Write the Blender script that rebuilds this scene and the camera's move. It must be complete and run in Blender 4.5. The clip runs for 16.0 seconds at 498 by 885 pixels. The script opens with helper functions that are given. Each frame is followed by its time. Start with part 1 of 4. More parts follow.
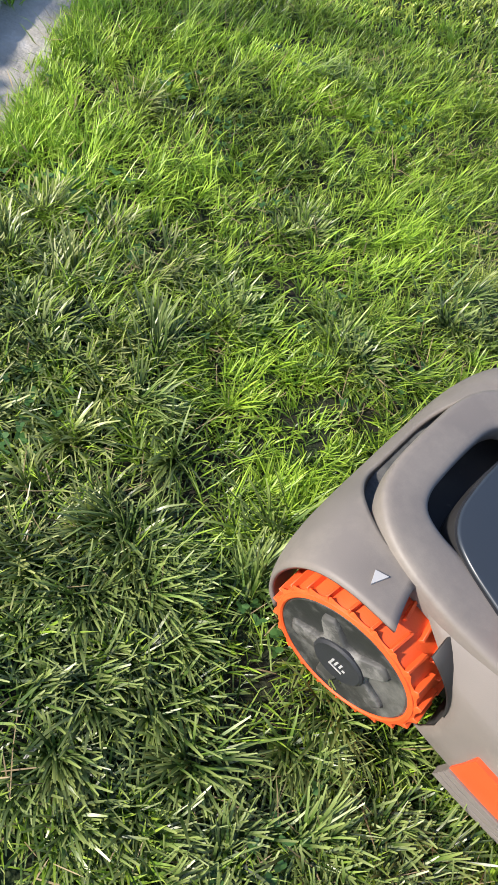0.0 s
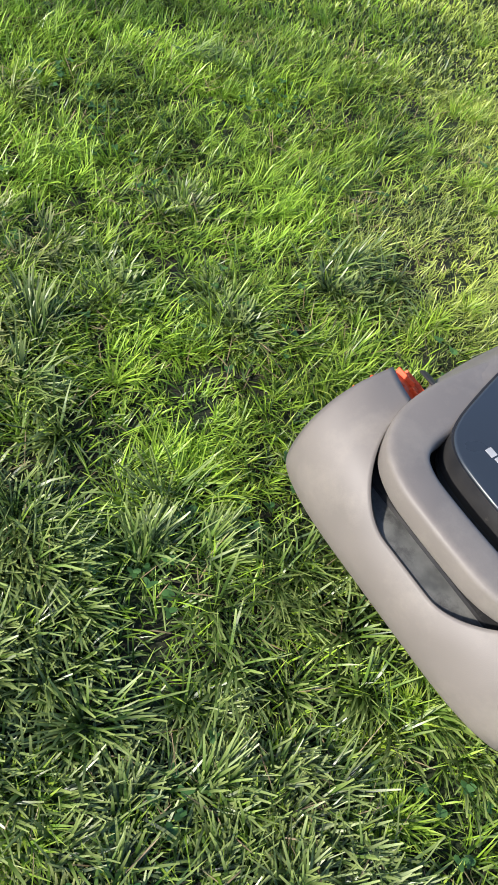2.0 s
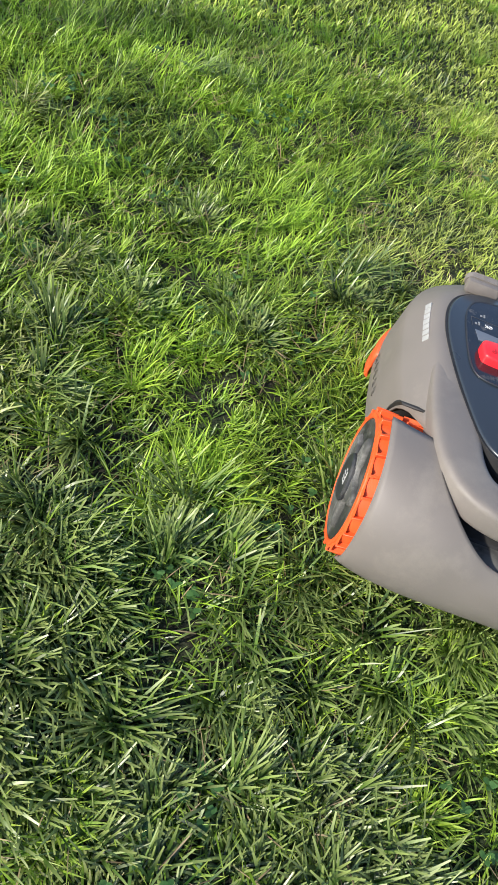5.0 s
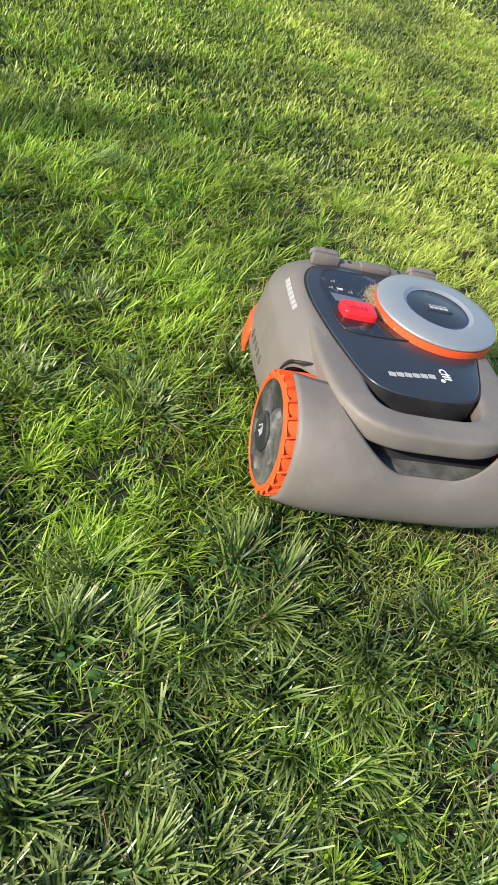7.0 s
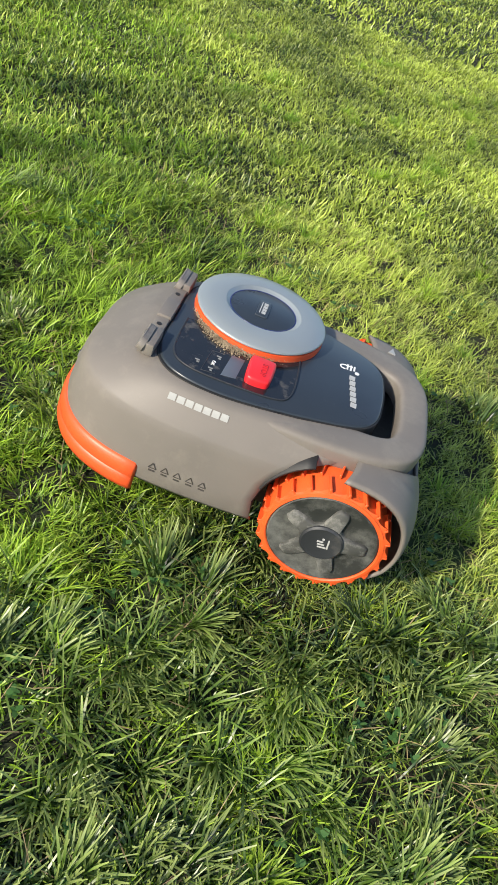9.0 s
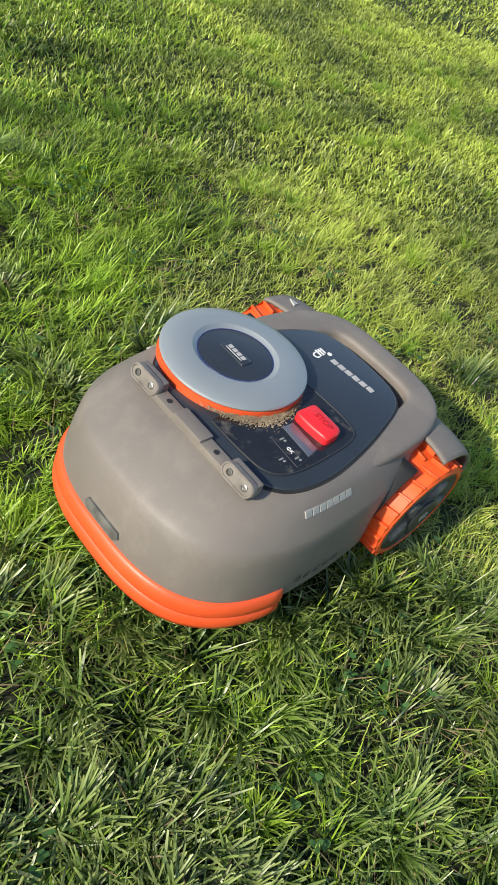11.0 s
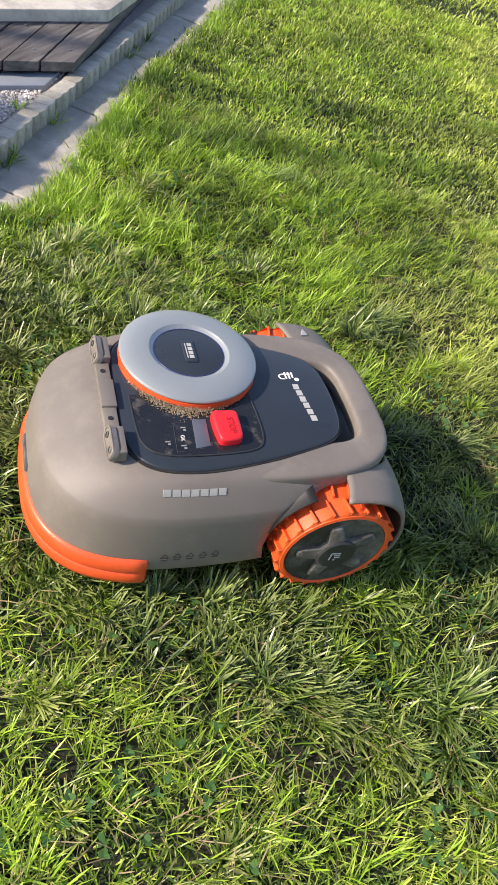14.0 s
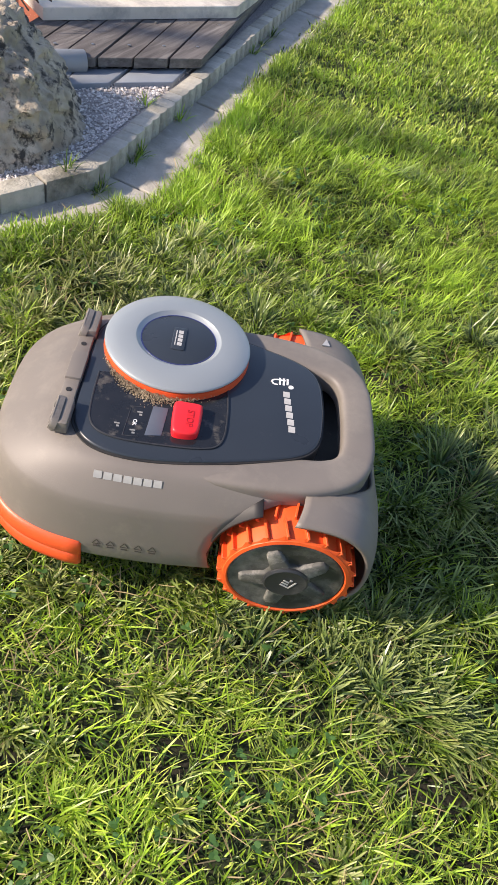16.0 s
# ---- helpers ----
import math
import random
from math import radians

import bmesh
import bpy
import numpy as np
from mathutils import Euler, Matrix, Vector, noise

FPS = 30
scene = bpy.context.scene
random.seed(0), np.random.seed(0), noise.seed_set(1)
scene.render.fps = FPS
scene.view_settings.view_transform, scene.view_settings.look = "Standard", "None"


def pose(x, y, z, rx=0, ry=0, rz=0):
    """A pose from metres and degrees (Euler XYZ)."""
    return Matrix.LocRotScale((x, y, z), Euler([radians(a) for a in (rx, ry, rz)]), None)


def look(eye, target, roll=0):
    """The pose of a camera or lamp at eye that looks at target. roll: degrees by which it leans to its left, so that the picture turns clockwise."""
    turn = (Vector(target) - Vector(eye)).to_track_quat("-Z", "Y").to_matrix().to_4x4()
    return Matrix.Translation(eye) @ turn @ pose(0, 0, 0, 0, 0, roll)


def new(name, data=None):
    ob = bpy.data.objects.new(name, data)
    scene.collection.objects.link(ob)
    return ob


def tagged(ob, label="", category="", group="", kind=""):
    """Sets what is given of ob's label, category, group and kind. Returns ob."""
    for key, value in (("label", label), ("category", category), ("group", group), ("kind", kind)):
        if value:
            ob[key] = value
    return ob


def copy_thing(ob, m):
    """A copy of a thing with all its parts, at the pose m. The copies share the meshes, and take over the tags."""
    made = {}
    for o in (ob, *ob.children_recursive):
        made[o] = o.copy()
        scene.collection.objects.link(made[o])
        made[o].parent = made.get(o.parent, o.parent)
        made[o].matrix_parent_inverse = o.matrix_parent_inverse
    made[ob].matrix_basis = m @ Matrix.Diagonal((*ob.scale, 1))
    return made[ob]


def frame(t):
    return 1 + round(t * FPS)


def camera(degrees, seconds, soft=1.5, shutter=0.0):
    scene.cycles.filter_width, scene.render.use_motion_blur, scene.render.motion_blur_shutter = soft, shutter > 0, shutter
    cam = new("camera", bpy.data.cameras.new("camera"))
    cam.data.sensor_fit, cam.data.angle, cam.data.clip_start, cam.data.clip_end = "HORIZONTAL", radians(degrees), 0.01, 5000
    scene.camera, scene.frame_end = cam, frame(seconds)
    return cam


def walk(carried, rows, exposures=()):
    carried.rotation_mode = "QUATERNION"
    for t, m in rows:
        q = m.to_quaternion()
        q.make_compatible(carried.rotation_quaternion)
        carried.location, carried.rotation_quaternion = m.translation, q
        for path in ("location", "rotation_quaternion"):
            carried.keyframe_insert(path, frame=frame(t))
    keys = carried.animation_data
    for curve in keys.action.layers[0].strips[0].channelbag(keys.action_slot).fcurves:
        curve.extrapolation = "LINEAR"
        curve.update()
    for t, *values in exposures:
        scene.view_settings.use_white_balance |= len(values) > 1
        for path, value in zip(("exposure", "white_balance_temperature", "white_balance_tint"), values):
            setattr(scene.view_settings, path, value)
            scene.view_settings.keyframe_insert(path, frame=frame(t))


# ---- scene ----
CAMERA_ROWS = [
    (0.0, 0.0000, 0.0000, 0.7500, 0.00, 35.72, 22.01),
    (0.5, 0.0336, 0.0043, 0.7474, -1.98, 36.76, 21.96),
    (1.0, 0.0516, -0.0061, 0.7469, -4.43, 37.25, 22.51),
    (1.5, 0.0689, -0.0159, 0.7511, -6.05, 37.31, 22.55),
    (2.0, 0.0837, -0.0251, 0.7518, -6.80, 37.58, 22.52),
    (2.5, 0.0841, -0.0322, 0.7559, -7.09, 37.76, 22.70),
    (3.0, 0.0730, -0.0393, 0.7503, -6.98, 37.87, 22.71),
    (5.5, 0.0511, -0.0526, 0.7445, -7.54, 40.00, 22.77),
    (6.0, 0.0592, -0.0534, 0.7431, -8.50, 41.79, 22.47),
    (6.5, 0.0744, -0.0498, 0.7762, -9.90, 43.96, 22.20),
    (7.0, 0.0938, -0.0601, 0.7836, -11.56, 45.82, 22.07),
    (7.5, 0.0857, -0.0611, 0.7864, -13.16, 47.14, 22.21),
    (8.0, 0.1034, -0.0583, 0.7933, -14.19, 47.81, 22.16),
    (8.5, 0.1241, -0.0647, 0.7954, -15.21, 48.14, 22.54),
    (9.0, 0.1368, -0.0773, 0.8036, -15.79, 48.45, 22.46),
    (11.5, 0.1275, -0.1202, 0.7915, -18.62, 47.05, 23.81),
    (12.0, 0.1319, -0.1920, 0.8079, -14.86, 46.55, 22.72),
    (12.5, 0.1948, -0.3067, 0.8096, -8.17, 46.18, 21.40),
    (13.0, 0.2481, -0.3967, 0.8788, -1.92, 46.11, 20.77),
    (13.5, 0.2595, -0.4340, 0.9023, 2.77, 45.86, 19.95),
    (14.0, 0.2339, -0.4431, 0.8927, 6.12, 45.51, 19.31),
    (14.5, 0.2142, -0.4385, 0.8857, 8.96, 44.76, 18.35),
    (15.0, 0.1956, -0.4367, 0.8750, 11.59, 44.05, 17.47),
    (15.5, 0.1883, -0.4396, 0.8751, 13.94, 43.44, 16.53),
    (16.0, 0.1837, -0.4445, 0.8763, 15.48, 43.15, 15.74),
]
EXPOSURES = [(0.0, 0.64, 5850, 17), (3.0, 0.57, 5600, 14.5), (7.0, 0.53, 6000, 13), (9.0, 0.45, 6100, 11), (12.2, 0.27, 6050, 11), (14.0, 0.59, 6300, 20), (16.0, 0.65, 6400, 21)]
cam = camera(37.68, 16.0, soft=1.0)
walk(cam, [(t, pose(x, y, z, tilt, 0, yaw) @ pose(0, 0, 0, 0, 0, roll)) for t, x, y, z, yaw, tilt, roll in CAMERA_ROWS], EXPOSURES)

# ---- light: low warm sun from behind the camera's left shoulder, clear sky ----
SUN_AZIMUTH, SUN_HEIGHT = 214.0, 32.0
world = bpy.data.worlds.new("sky")
scene.world = world
world.use_nodes = True
sky = world.node_tree.nodes.new("ShaderNodeTexSky")
sky.sky_type, sky.sun_disc = "NISHITA", False
sky.sun_elevation, sky.sun_rotation = radians(SUN_HEIGHT), radians(90 - SUN_AZIMUTH)
world.node_tree.nodes["Background"].inputs["Strength"].default_value = 0.132
world.node_tree.links.new(sky.outputs[0], world.node_tree.nodes["Background"].inputs["Color"])
sun_data = bpy.data.lights.new("sun", "SUN")
sun_data.energy, sun_data.angle, sun_data.color = 4.6, radians(2.2), (1.0, 0.88, 0.68)
sun = new("sun", sun_data)
_a, _h = radians(SUN_AZIMUTH), radians(SUN_HEIGHT)
sun.matrix_world = look((9 * math.cos(_a) * math.cos(_h), 9 * math.sin(_a) * math.cos(_h), 9 * math.sin(_h)), (0, 0, 0))


# ---- materials ----
def shader(name, roughness=0.5, metallic=0.0, colours=((0.5, 0.5, 0.5), (0.4, 0.4, 0.4)), scale=8.0, detail=6.0, bump=0.0, bump_scale=200.0,
           wear=None, wear_scale=3.0, wear_edge=(0.55, 0.7), spread=None, rough_var=0.1, coat=0.0, stretch=(1, 1, 1)):
    """Two-tone noise colour, optional blotches of wear, optional spread of tint from piece to piece, fine bump."""
    m = bpy.data.materials.new(name)
    m.use_nodes = True
    nt = m.node_tree
    n, l = nt.nodes, nt.links
    bs = n["Principled BSDF"]
    tc = n.new("ShaderNodeTexCoord")
    mp = n.new("ShaderNodeMapping")
    mp.inputs["Scale"].default_value = stretch
    l.new(tc.outputs["Object"], mp.inputs["Vector"])
    no = n.new("ShaderNodeTexNoise")
    no.inputs["Scale"].default_value, no.inputs["Detail"].default_value = scale, detail
    l.new(mp.outputs[0], no.inputs["Vector"])
    ra = n.new("ShaderNodeValToRGB")
    ra.color_ramp.elements[0].position, ra.color_ramp.elements[1].position = 0.3, 0.7
    ra.color_ramp.elements[0].color, ra.color_ramp.elements[1].color = (*colours[0], 1), (*colours[1], 1)
    l.new(no.outputs["Fac"], ra.inputs[0])
    col = ra.outputs[0]
    if wear:
        nw = n.new("ShaderNodeTexNoise")
        nw.inputs["Scale"].default_value, nw.inputs["Detail"].default_value, nw.inputs["Roughness"].default_value = wear_scale, 10, 0.7
        l.new(mp.outputs[0], nw.inputs["Vector"])
        rw = n.new("ShaderNodeMapRange")
        rw.inputs["From Min"].default_value, rw.inputs["From Max"].default_value = wear_edge
        l.new(nw.outputs["Fac"], rw.inputs["Value"])
        mx = n.new("ShaderNodeMix")
        mx.data_type = "RGBA"
        mx.inputs["B"].default_value = (*wear, 1)
        l.new(rw.outputs[0], mx.inputs["Factor"])
        l.new(col, mx.inputs["A"])
        col = mx.outputs["Result"]
    if spread:
        src = n.new("ShaderNodeObjectInfo").outputs["Random"] if spread[0] == "object" else n.new("ShaderNodeNewGeometry").outputs["Random Per Island"]
        hv = n.new("ShaderNodeHueSaturation")
        mr = n.new("ShaderNodeMapRange")
        mr.inputs["To Min"].default_value, mr.inputs["To Max"].default_value = 1 - spread[1], 1 + spread[1]
        l.new(src, mr.inputs["Value"])
        l.new(mr.outputs[0], hv.inputs["Value"])
        l.new(col, hv.inputs["Color"])
        col = hv.outputs[0]
    l.new(col, bs.inputs["Base Color"])
    rr = n.new("ShaderNodeMapRange")
    rr.inputs["To Min"].default_value, rr.inputs["To Max"].default_value = max(0.02, roughness - rough_var), min(1, roughness + rough_var)
    l.new(no.outputs["Fac"], rr.inputs["Value"])
    l.new(rr.outputs[0], bs.inputs["Roughness"])
    bs.inputs["Metallic"].default_value, bs.inputs["Coat Weight"].default_value = metallic, coat
    if bump:
        nb = n.new("ShaderNodeTexNoise")
        nb.inputs["Scale"].default_value, nb.inputs["Detail"].default_value = bump_scale, 4
        l.new(mp.outputs[0], nb.inputs["Vector"])
        bu = n.new("ShaderNodeBump")
        bu.inputs["Strength"].default_value, bu.inputs["Distance"].default_value = bump, 0.004
        l.new(nb.outputs["Fac"], bu.inputs["Height"])
        l.new(bu.outputs[0], bs.inputs["Normal"])
    return m


def leaf_shader(name, dark, light, tip, patch=1.6, gloss=0.35, through_light=0.35, straw=0.0):
    """Grass blades: tint from blade to blade, soft patches over the lawn, tips of their own colour, light through the blade."""
    m = bpy.data.materials.new(name)
    m.use_nodes = True
    n, l = m.node_tree.nodes, m.node_tree.links
    bs = n["Principled BSDF"]
    out = n["Material Output"]
    geo = n.new("ShaderNodeNewGeometry")
    no = n.new("ShaderNodeTexNoise")
    no.inputs["Scale"].default_value, no.inputs["Detail"].default_value = patch, 3
    l.new(geo.outputs["Position"], no.inputs["Vector"])
    add = n.new("ShaderNodeMath")
    add.operation = "MULTIPLY_ADD"
    add.inputs[1].default_value = 0.8
    l.new(geo.outputs["Random Per Island"], add.inputs[0])
    mr = n.new("ShaderNodeMapRange")
    mr.inputs["From Min"].default_value, mr.inputs["From Max"].default_value = 0.34, 0.66
    mr.inputs["To Min"].default_value, mr.inputs["To Max"].default_value = -0.38, 0.55
    l.new(no.outputs["Fac"], mr.inputs["Value"])
    l.new(mr.outputs[0], add.inputs[2])
    ra = n.new("ShaderNodeValToRGB")
    ra.color_ramp.elements[0].color, ra.color_ramp.elements[1].color = (*dark, 1), (*light, 1)
    if straw:
        e = ra.color_ramp.elements.new(1 - straw)
        e.color = (*light, 1)
        ra.color_ramp.elements[-1].color = (*tip, 1)
    l.new(add.outputs[0], ra.inputs[0])
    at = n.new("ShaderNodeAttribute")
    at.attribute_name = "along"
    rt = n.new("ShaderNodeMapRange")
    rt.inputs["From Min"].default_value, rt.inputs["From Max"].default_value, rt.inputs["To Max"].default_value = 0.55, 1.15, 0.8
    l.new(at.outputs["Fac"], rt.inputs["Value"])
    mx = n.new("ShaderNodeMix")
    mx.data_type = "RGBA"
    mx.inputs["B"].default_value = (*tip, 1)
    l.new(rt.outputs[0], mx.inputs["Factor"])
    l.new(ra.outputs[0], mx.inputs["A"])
    l.new(mx.outputs["Result"], bs.inputs["Base Color"])
    bs.inputs["Roughness"].default_value = gloss
    tr = n.new("ShaderNodeBsdfTranslucent")
    l.new(mx.outputs["Result"], tr.inputs["Color"])
    ms = n.new("ShaderNodeMixShader")
    ms.inputs[0].default_value = through_light
    l.new(bs.outputs[0], ms.inputs[1])
    l.new(tr.outputs[0], ms.inputs[2])
    l.new(ms.outputs[0], out.inputs["Surface"])
    return m


M_SHELL = shader("taupe_plastic", 0.56, 0, ((0.168, 0.150, 0.130), (0.190, 0.169, 0.146)), 14, bump=0.06, bump_scale=900, wear=(0.255, 0.23, 0.19), wear_scale=10, wear_edge=(0.5, 0.8))
M_LUG = shader("worn_taupe_plastic", 0.5, 0, ((0.165, 0.148, 0.128), (0.215, 0.195, 0.168)), 30, bump=0.06, bump_scale=700, wear=(0.12, 0.105, 0.09), wear_scale=40, wear_edge=(0.52, 0.7))
M_STAR = shader("pale_dusty_plastic", 0.65, 0, ((0.035, 0.036, 0.032), (0.105, 0.104, 0.094)), 22, wear=(0.26, 0.255, 0.23), wear_scale=26, wear_edge=(0.48, 0.68), bump=0.05)
M_DARK = shader("charcoal_plastic", 0.5, 0, ((0.022, 0.024, 0.027), (0.032, 0.034, 0.038)), 20, bump=0.05, bump_scale=900, wear=(0.10, 0.095, 0.085), wear_scale=22, wear_edge=(0.58, 0.8))
M_DECK = shader("satin_slate_panel", 0.3, 0, ((0.026, 0.033, 0.042), (0.03, 0.038, 0.048)), 10, wear=(0.07, 0.072, 0.072), wear_scale=30, wear_edge=(0.66, 0.85), coat=0.15)
M_GLASSY = shader("glossy_dark_panel", 0.12, 0, ((0.012, 0.014, 0.017), (0.02, 0.022, 0.026)), 30, wear=(0.16, 0.145, 0.12), wear_scale=38, wear_edge=(0.55, 0.76), rough_var=0.08)
M_VOID = shader("black_plastic", 0.6, 0, ((0.012, 0.012, 0.013), (0.03, 0.029, 0.027)), 30, wear=(0.12, 0.11, 0.09), wear_scale=40, wear_edge=(0.62, 0.8))
M_ORANGE = shader("orange_plastic", 0.42, 0, ((0.72, 0.085, 0.018), (0.80, 0.105, 0.025)), 12, bump=0.05, bump_scale=600, wear=(0.42, 0.17, 0.08), wear_scale=18, wear_edge=(0.62, 0.85))
M_TYRE = shader("orange_rubber", 0.5, 0, ((0.74, 0.09, 0.015), (0.84, 0.12, 0.02)), 25, bump=0.1, bump_scale=500, wear=(0.20, 0.12, 0.05), wear_scale=28, wear_edge=(0.6, 0.8))
M_RIM = shader("dusty_black_plastic", 0.55, 0, ((0.02, 0.022, 0.02), (0.034, 0.035, 0.032)), 14, wear=(0.19, 0.19, 0.17), wear_scale=16, wear_edge=(0.46, 0.72), bump=0.05)
M_DUST = shader("grey_dusty_plastic", 0.6, 0, ((0.07, 0.072, 0.066), (0.16, 0.16, 0.145)), 40, wear=(0.03, 0.03, 0.028), wear_scale=30, wear_edge=(0.5, 0.7))
M_SILVER = shader("silver_paint", 0.40, 0.4, ((0.335, 0.37, 0.375), (0.37, 0.405, 0.41)), 6, bump=0.03, bump_scale=1500)
M_RED = shader("red_plastic", 0.35, 0, ((0.78, 0.018, 0.025), (0.83, 0.025, 0.03)), 15, wear=(0.5, 0.12, 0.08), wear_scale=40, wear_edge=(0.68, 0.85))
M_DARKRED = shader("dark_red_relief", 0.45, 0, ((0.42, 0.008, 0.012), (0.48, 0.01, 0.014)), 15)
M_WHITE = shader("white_print", 0.5, 0, ((0.78, 0.78, 0.76), (0.84, 0.84, 0.82)), 60)
M_GREYPRINT = shader("grey_print", 0.5, 0, ((0.40, 0.40, 0.38), (0.47, 0.47, 0.45)), 60)
M_FADED = shader("faded_print", 0.5, 0, ((0.24, 0.24, 0.23), (0.30, 0.30, 0.28)), 60)
M_NAME = shader("dull_white_print", 0.5, 0, ((0.33, 0.33, 0.31), (0.40, 0.40, 0.38)), 60)
M_BLACKPRINT = shader("dark_print", 0.5, 0, ((0.05, 0.045, 0.04), (0.07, 0.06, 0.055)), 60)
M_DISPLAY = shader("grey_display", 0.18, 0, ((0.10, 0.12, 0.15), (0.13, 0.15, 0.18)), 20, wear=(0.2, 0.2, 0.18), wear_scale=60, wear_edge=(0.62, 0.8))
M_STEEL = shader("screw_steel", 0.35, 0.9, ((0.35, 0.34, 0.32), (0.45, 0.44, 0.42)), 50)
M_CLIP = shader("dry_clippings", 0.9, 0, ((0.24, 0.185, 0.115), (0.46, 0.375, 0.25)), 60, spread=("island", 0.4))
M_CONC = shader("weathered_concrete", 0.85, 0, ((0.34, 0.32, 0.255), (0.54, 0.51, 0.425)), 26, detail=10, bump=0.8, bump_scale=160, wear=(0.13, 0.125, 0.095), wear_scale=9, wear_edge=(0.50, 0.70), spread=("object", 0.2))
M_SLAB = shader("paving_stone", 0.85, 0, ((0.33, 0.31, 0.26), (0.50, 0.47, 0.405)), 18, detail=10, bump=0.7, bump_scale=130, wear=(0.56, 0.54, 0.5), wear_scale=9, wear_edge=(0.56, 0.66), spread=("object", 0.1))
M_SLATE = shader("blue_grey_slate", 0.7, 0, ((0.22, 0.25, 0.28), (0.29, 0.32, 0.35)), 8, bump=0.3, bump_scale=150, wear=(0.28, 0.28, 0.27), wear_scale=12, spread=("object", 0.15))
M_WOOD = shader("weathered_brown_board", 0.75, 0, ((0.07, 0.062, 0.056), (0.155, 0.142, 0.13)), 14, bump=0.5, bump_scale=60, stretch=(6, 0.5, 6), wear=(0.25, 0.235, 0.215), wear_scale=8, wear_edge=(0.52, 0.75), spread=("object", 0.25))
M_PALE = shader("pale_stone_slab", 0.8, 0, ((0.62, 0.56, 0.46), (0.74, 0.69, 0.59)), 10, bump=0.2, bump_scale=100, wear=(0.40, 0.37, 0.32), wear_scale=7, wear_edge=(0.48, 0.66))
# Dark blotches hold lichen and the shade of pits, both as colour.
M_ROCK = shader("lichened_boulder_pit_shade", 0.95, 0, ((0.30, 0.25, 0.175), (0.58, 0.505, 0.385)), 22, detail=15, bump=1.0, bump_scale=120, wear=(0.055, 0.050, 0.042), wear_scale=24, wear_edge=(0.50, 0.60))
M_GRAVEL = shader("pale_gravel", 0.85, 0, ((0.58, 0.53, 0.49), (0.78, 0.74, 0.69)), 40, spread=("island", 0.35))
M_GRAVELBED = shader("gravel_bed", 0.9, 0, ((0.30, 0.27, 0.24), (0.55, 0.51, 0.47)), 160, bump=1.0, bump_scale=150)
M_PIPE = shader("grey_pipe", 0.45, 0, ((0.26, 0.27, 0.27), (0.32, 0.33, 0.33)), 9)
M_CLAY = shader("terracotta", 0.8, 0, ((0.36, 0.12, 0.07), (0.46, 0.17, 0.10)), 9, bump=0.2)
M_BLUE = shader("blue_ring_glow", 0.3, 0, ((0.02, 0.03, 0.12), (0.03, 0.04, 0.16)), 20)
M_TWIG = shader("dark_twig", 0.8, 0, ((0.05, 0.035, 0.025), (0.11, 0.08, 0.06)), 60, bump=0.4)
# Near-black soil and deepened dark ends of the grass: shade between blades as colour.
M_SOIL = shader("shaded_lawn_soil", 0.95, 0, ((0.008, 0.009, 0.004), (0.024, 0.021, 0.010)), 30, detail=12, bump=1.0, bump_scale=120, wear=(0.03, 0.05, 0.012), wear_scale=5, wear_edge=(0.45, 0.6))
# Fine and olive grass: light ends raised, so sunlit brightness sits in the colour.
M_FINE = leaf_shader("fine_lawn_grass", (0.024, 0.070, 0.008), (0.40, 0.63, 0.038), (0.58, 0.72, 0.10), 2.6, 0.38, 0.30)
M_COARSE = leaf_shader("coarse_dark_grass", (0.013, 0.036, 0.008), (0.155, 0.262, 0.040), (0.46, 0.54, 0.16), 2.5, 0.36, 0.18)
M_OLIVE_SUNLIT = leaf_shader("sunlit_olive_mown_grass", (0.070, 0.120, 0.018), (0.56, 0.68, 0.090), (0.78, 0.82, 0.25), 2.0, 0.40, 0.25)
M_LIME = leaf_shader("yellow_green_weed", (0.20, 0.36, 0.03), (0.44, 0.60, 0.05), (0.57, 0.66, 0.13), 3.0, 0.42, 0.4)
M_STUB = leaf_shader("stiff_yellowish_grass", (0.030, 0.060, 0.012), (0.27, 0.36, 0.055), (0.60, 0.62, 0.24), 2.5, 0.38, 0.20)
M_STRAW = leaf_shader("dry_straw_grass", (0.22, 0.16, 0.075), (0.42, 0.33, 0.16), (0.46, 0.36, 0.2), 3.0, 0.6, 0.2)
M_CLOVER = leaf_shader("clover_leaf", (0.05, 0.13, 0.03), (0.10, 0.22, 0.05), (0.12, 0.24, 0.06), 3.0, 0.45, 0.3)


# ---- building helpers ----
K = 1.0714  # model units of the mower to metres


def mesh_of(name, bm, material, sharp=38.0):
    me = bpy.data.meshes.new(name)
    bmesh.ops.recalc_face_normals(bm, faces=bm.faces)
    bm.to_mesh(me)
    bm.free()
    for p in me.polygons:
        p.use_smooth = True
    me.set_sharp_from_angle(angle=radians(sharp))
    me.materials.append(material)
    return me


def part(name, bm, material, parent=None, label="", scale=1.0, sharp=38.0):
    if scale != 1.0:
        bmesh.ops.scale(bm, vec=(scale, scale, scale), verts=bm.verts)
    ob = new(name, mesh_of(name, bm, material, sharp))
    ob.parent = parent
    if label:
        ob["label"] = label
    return ob


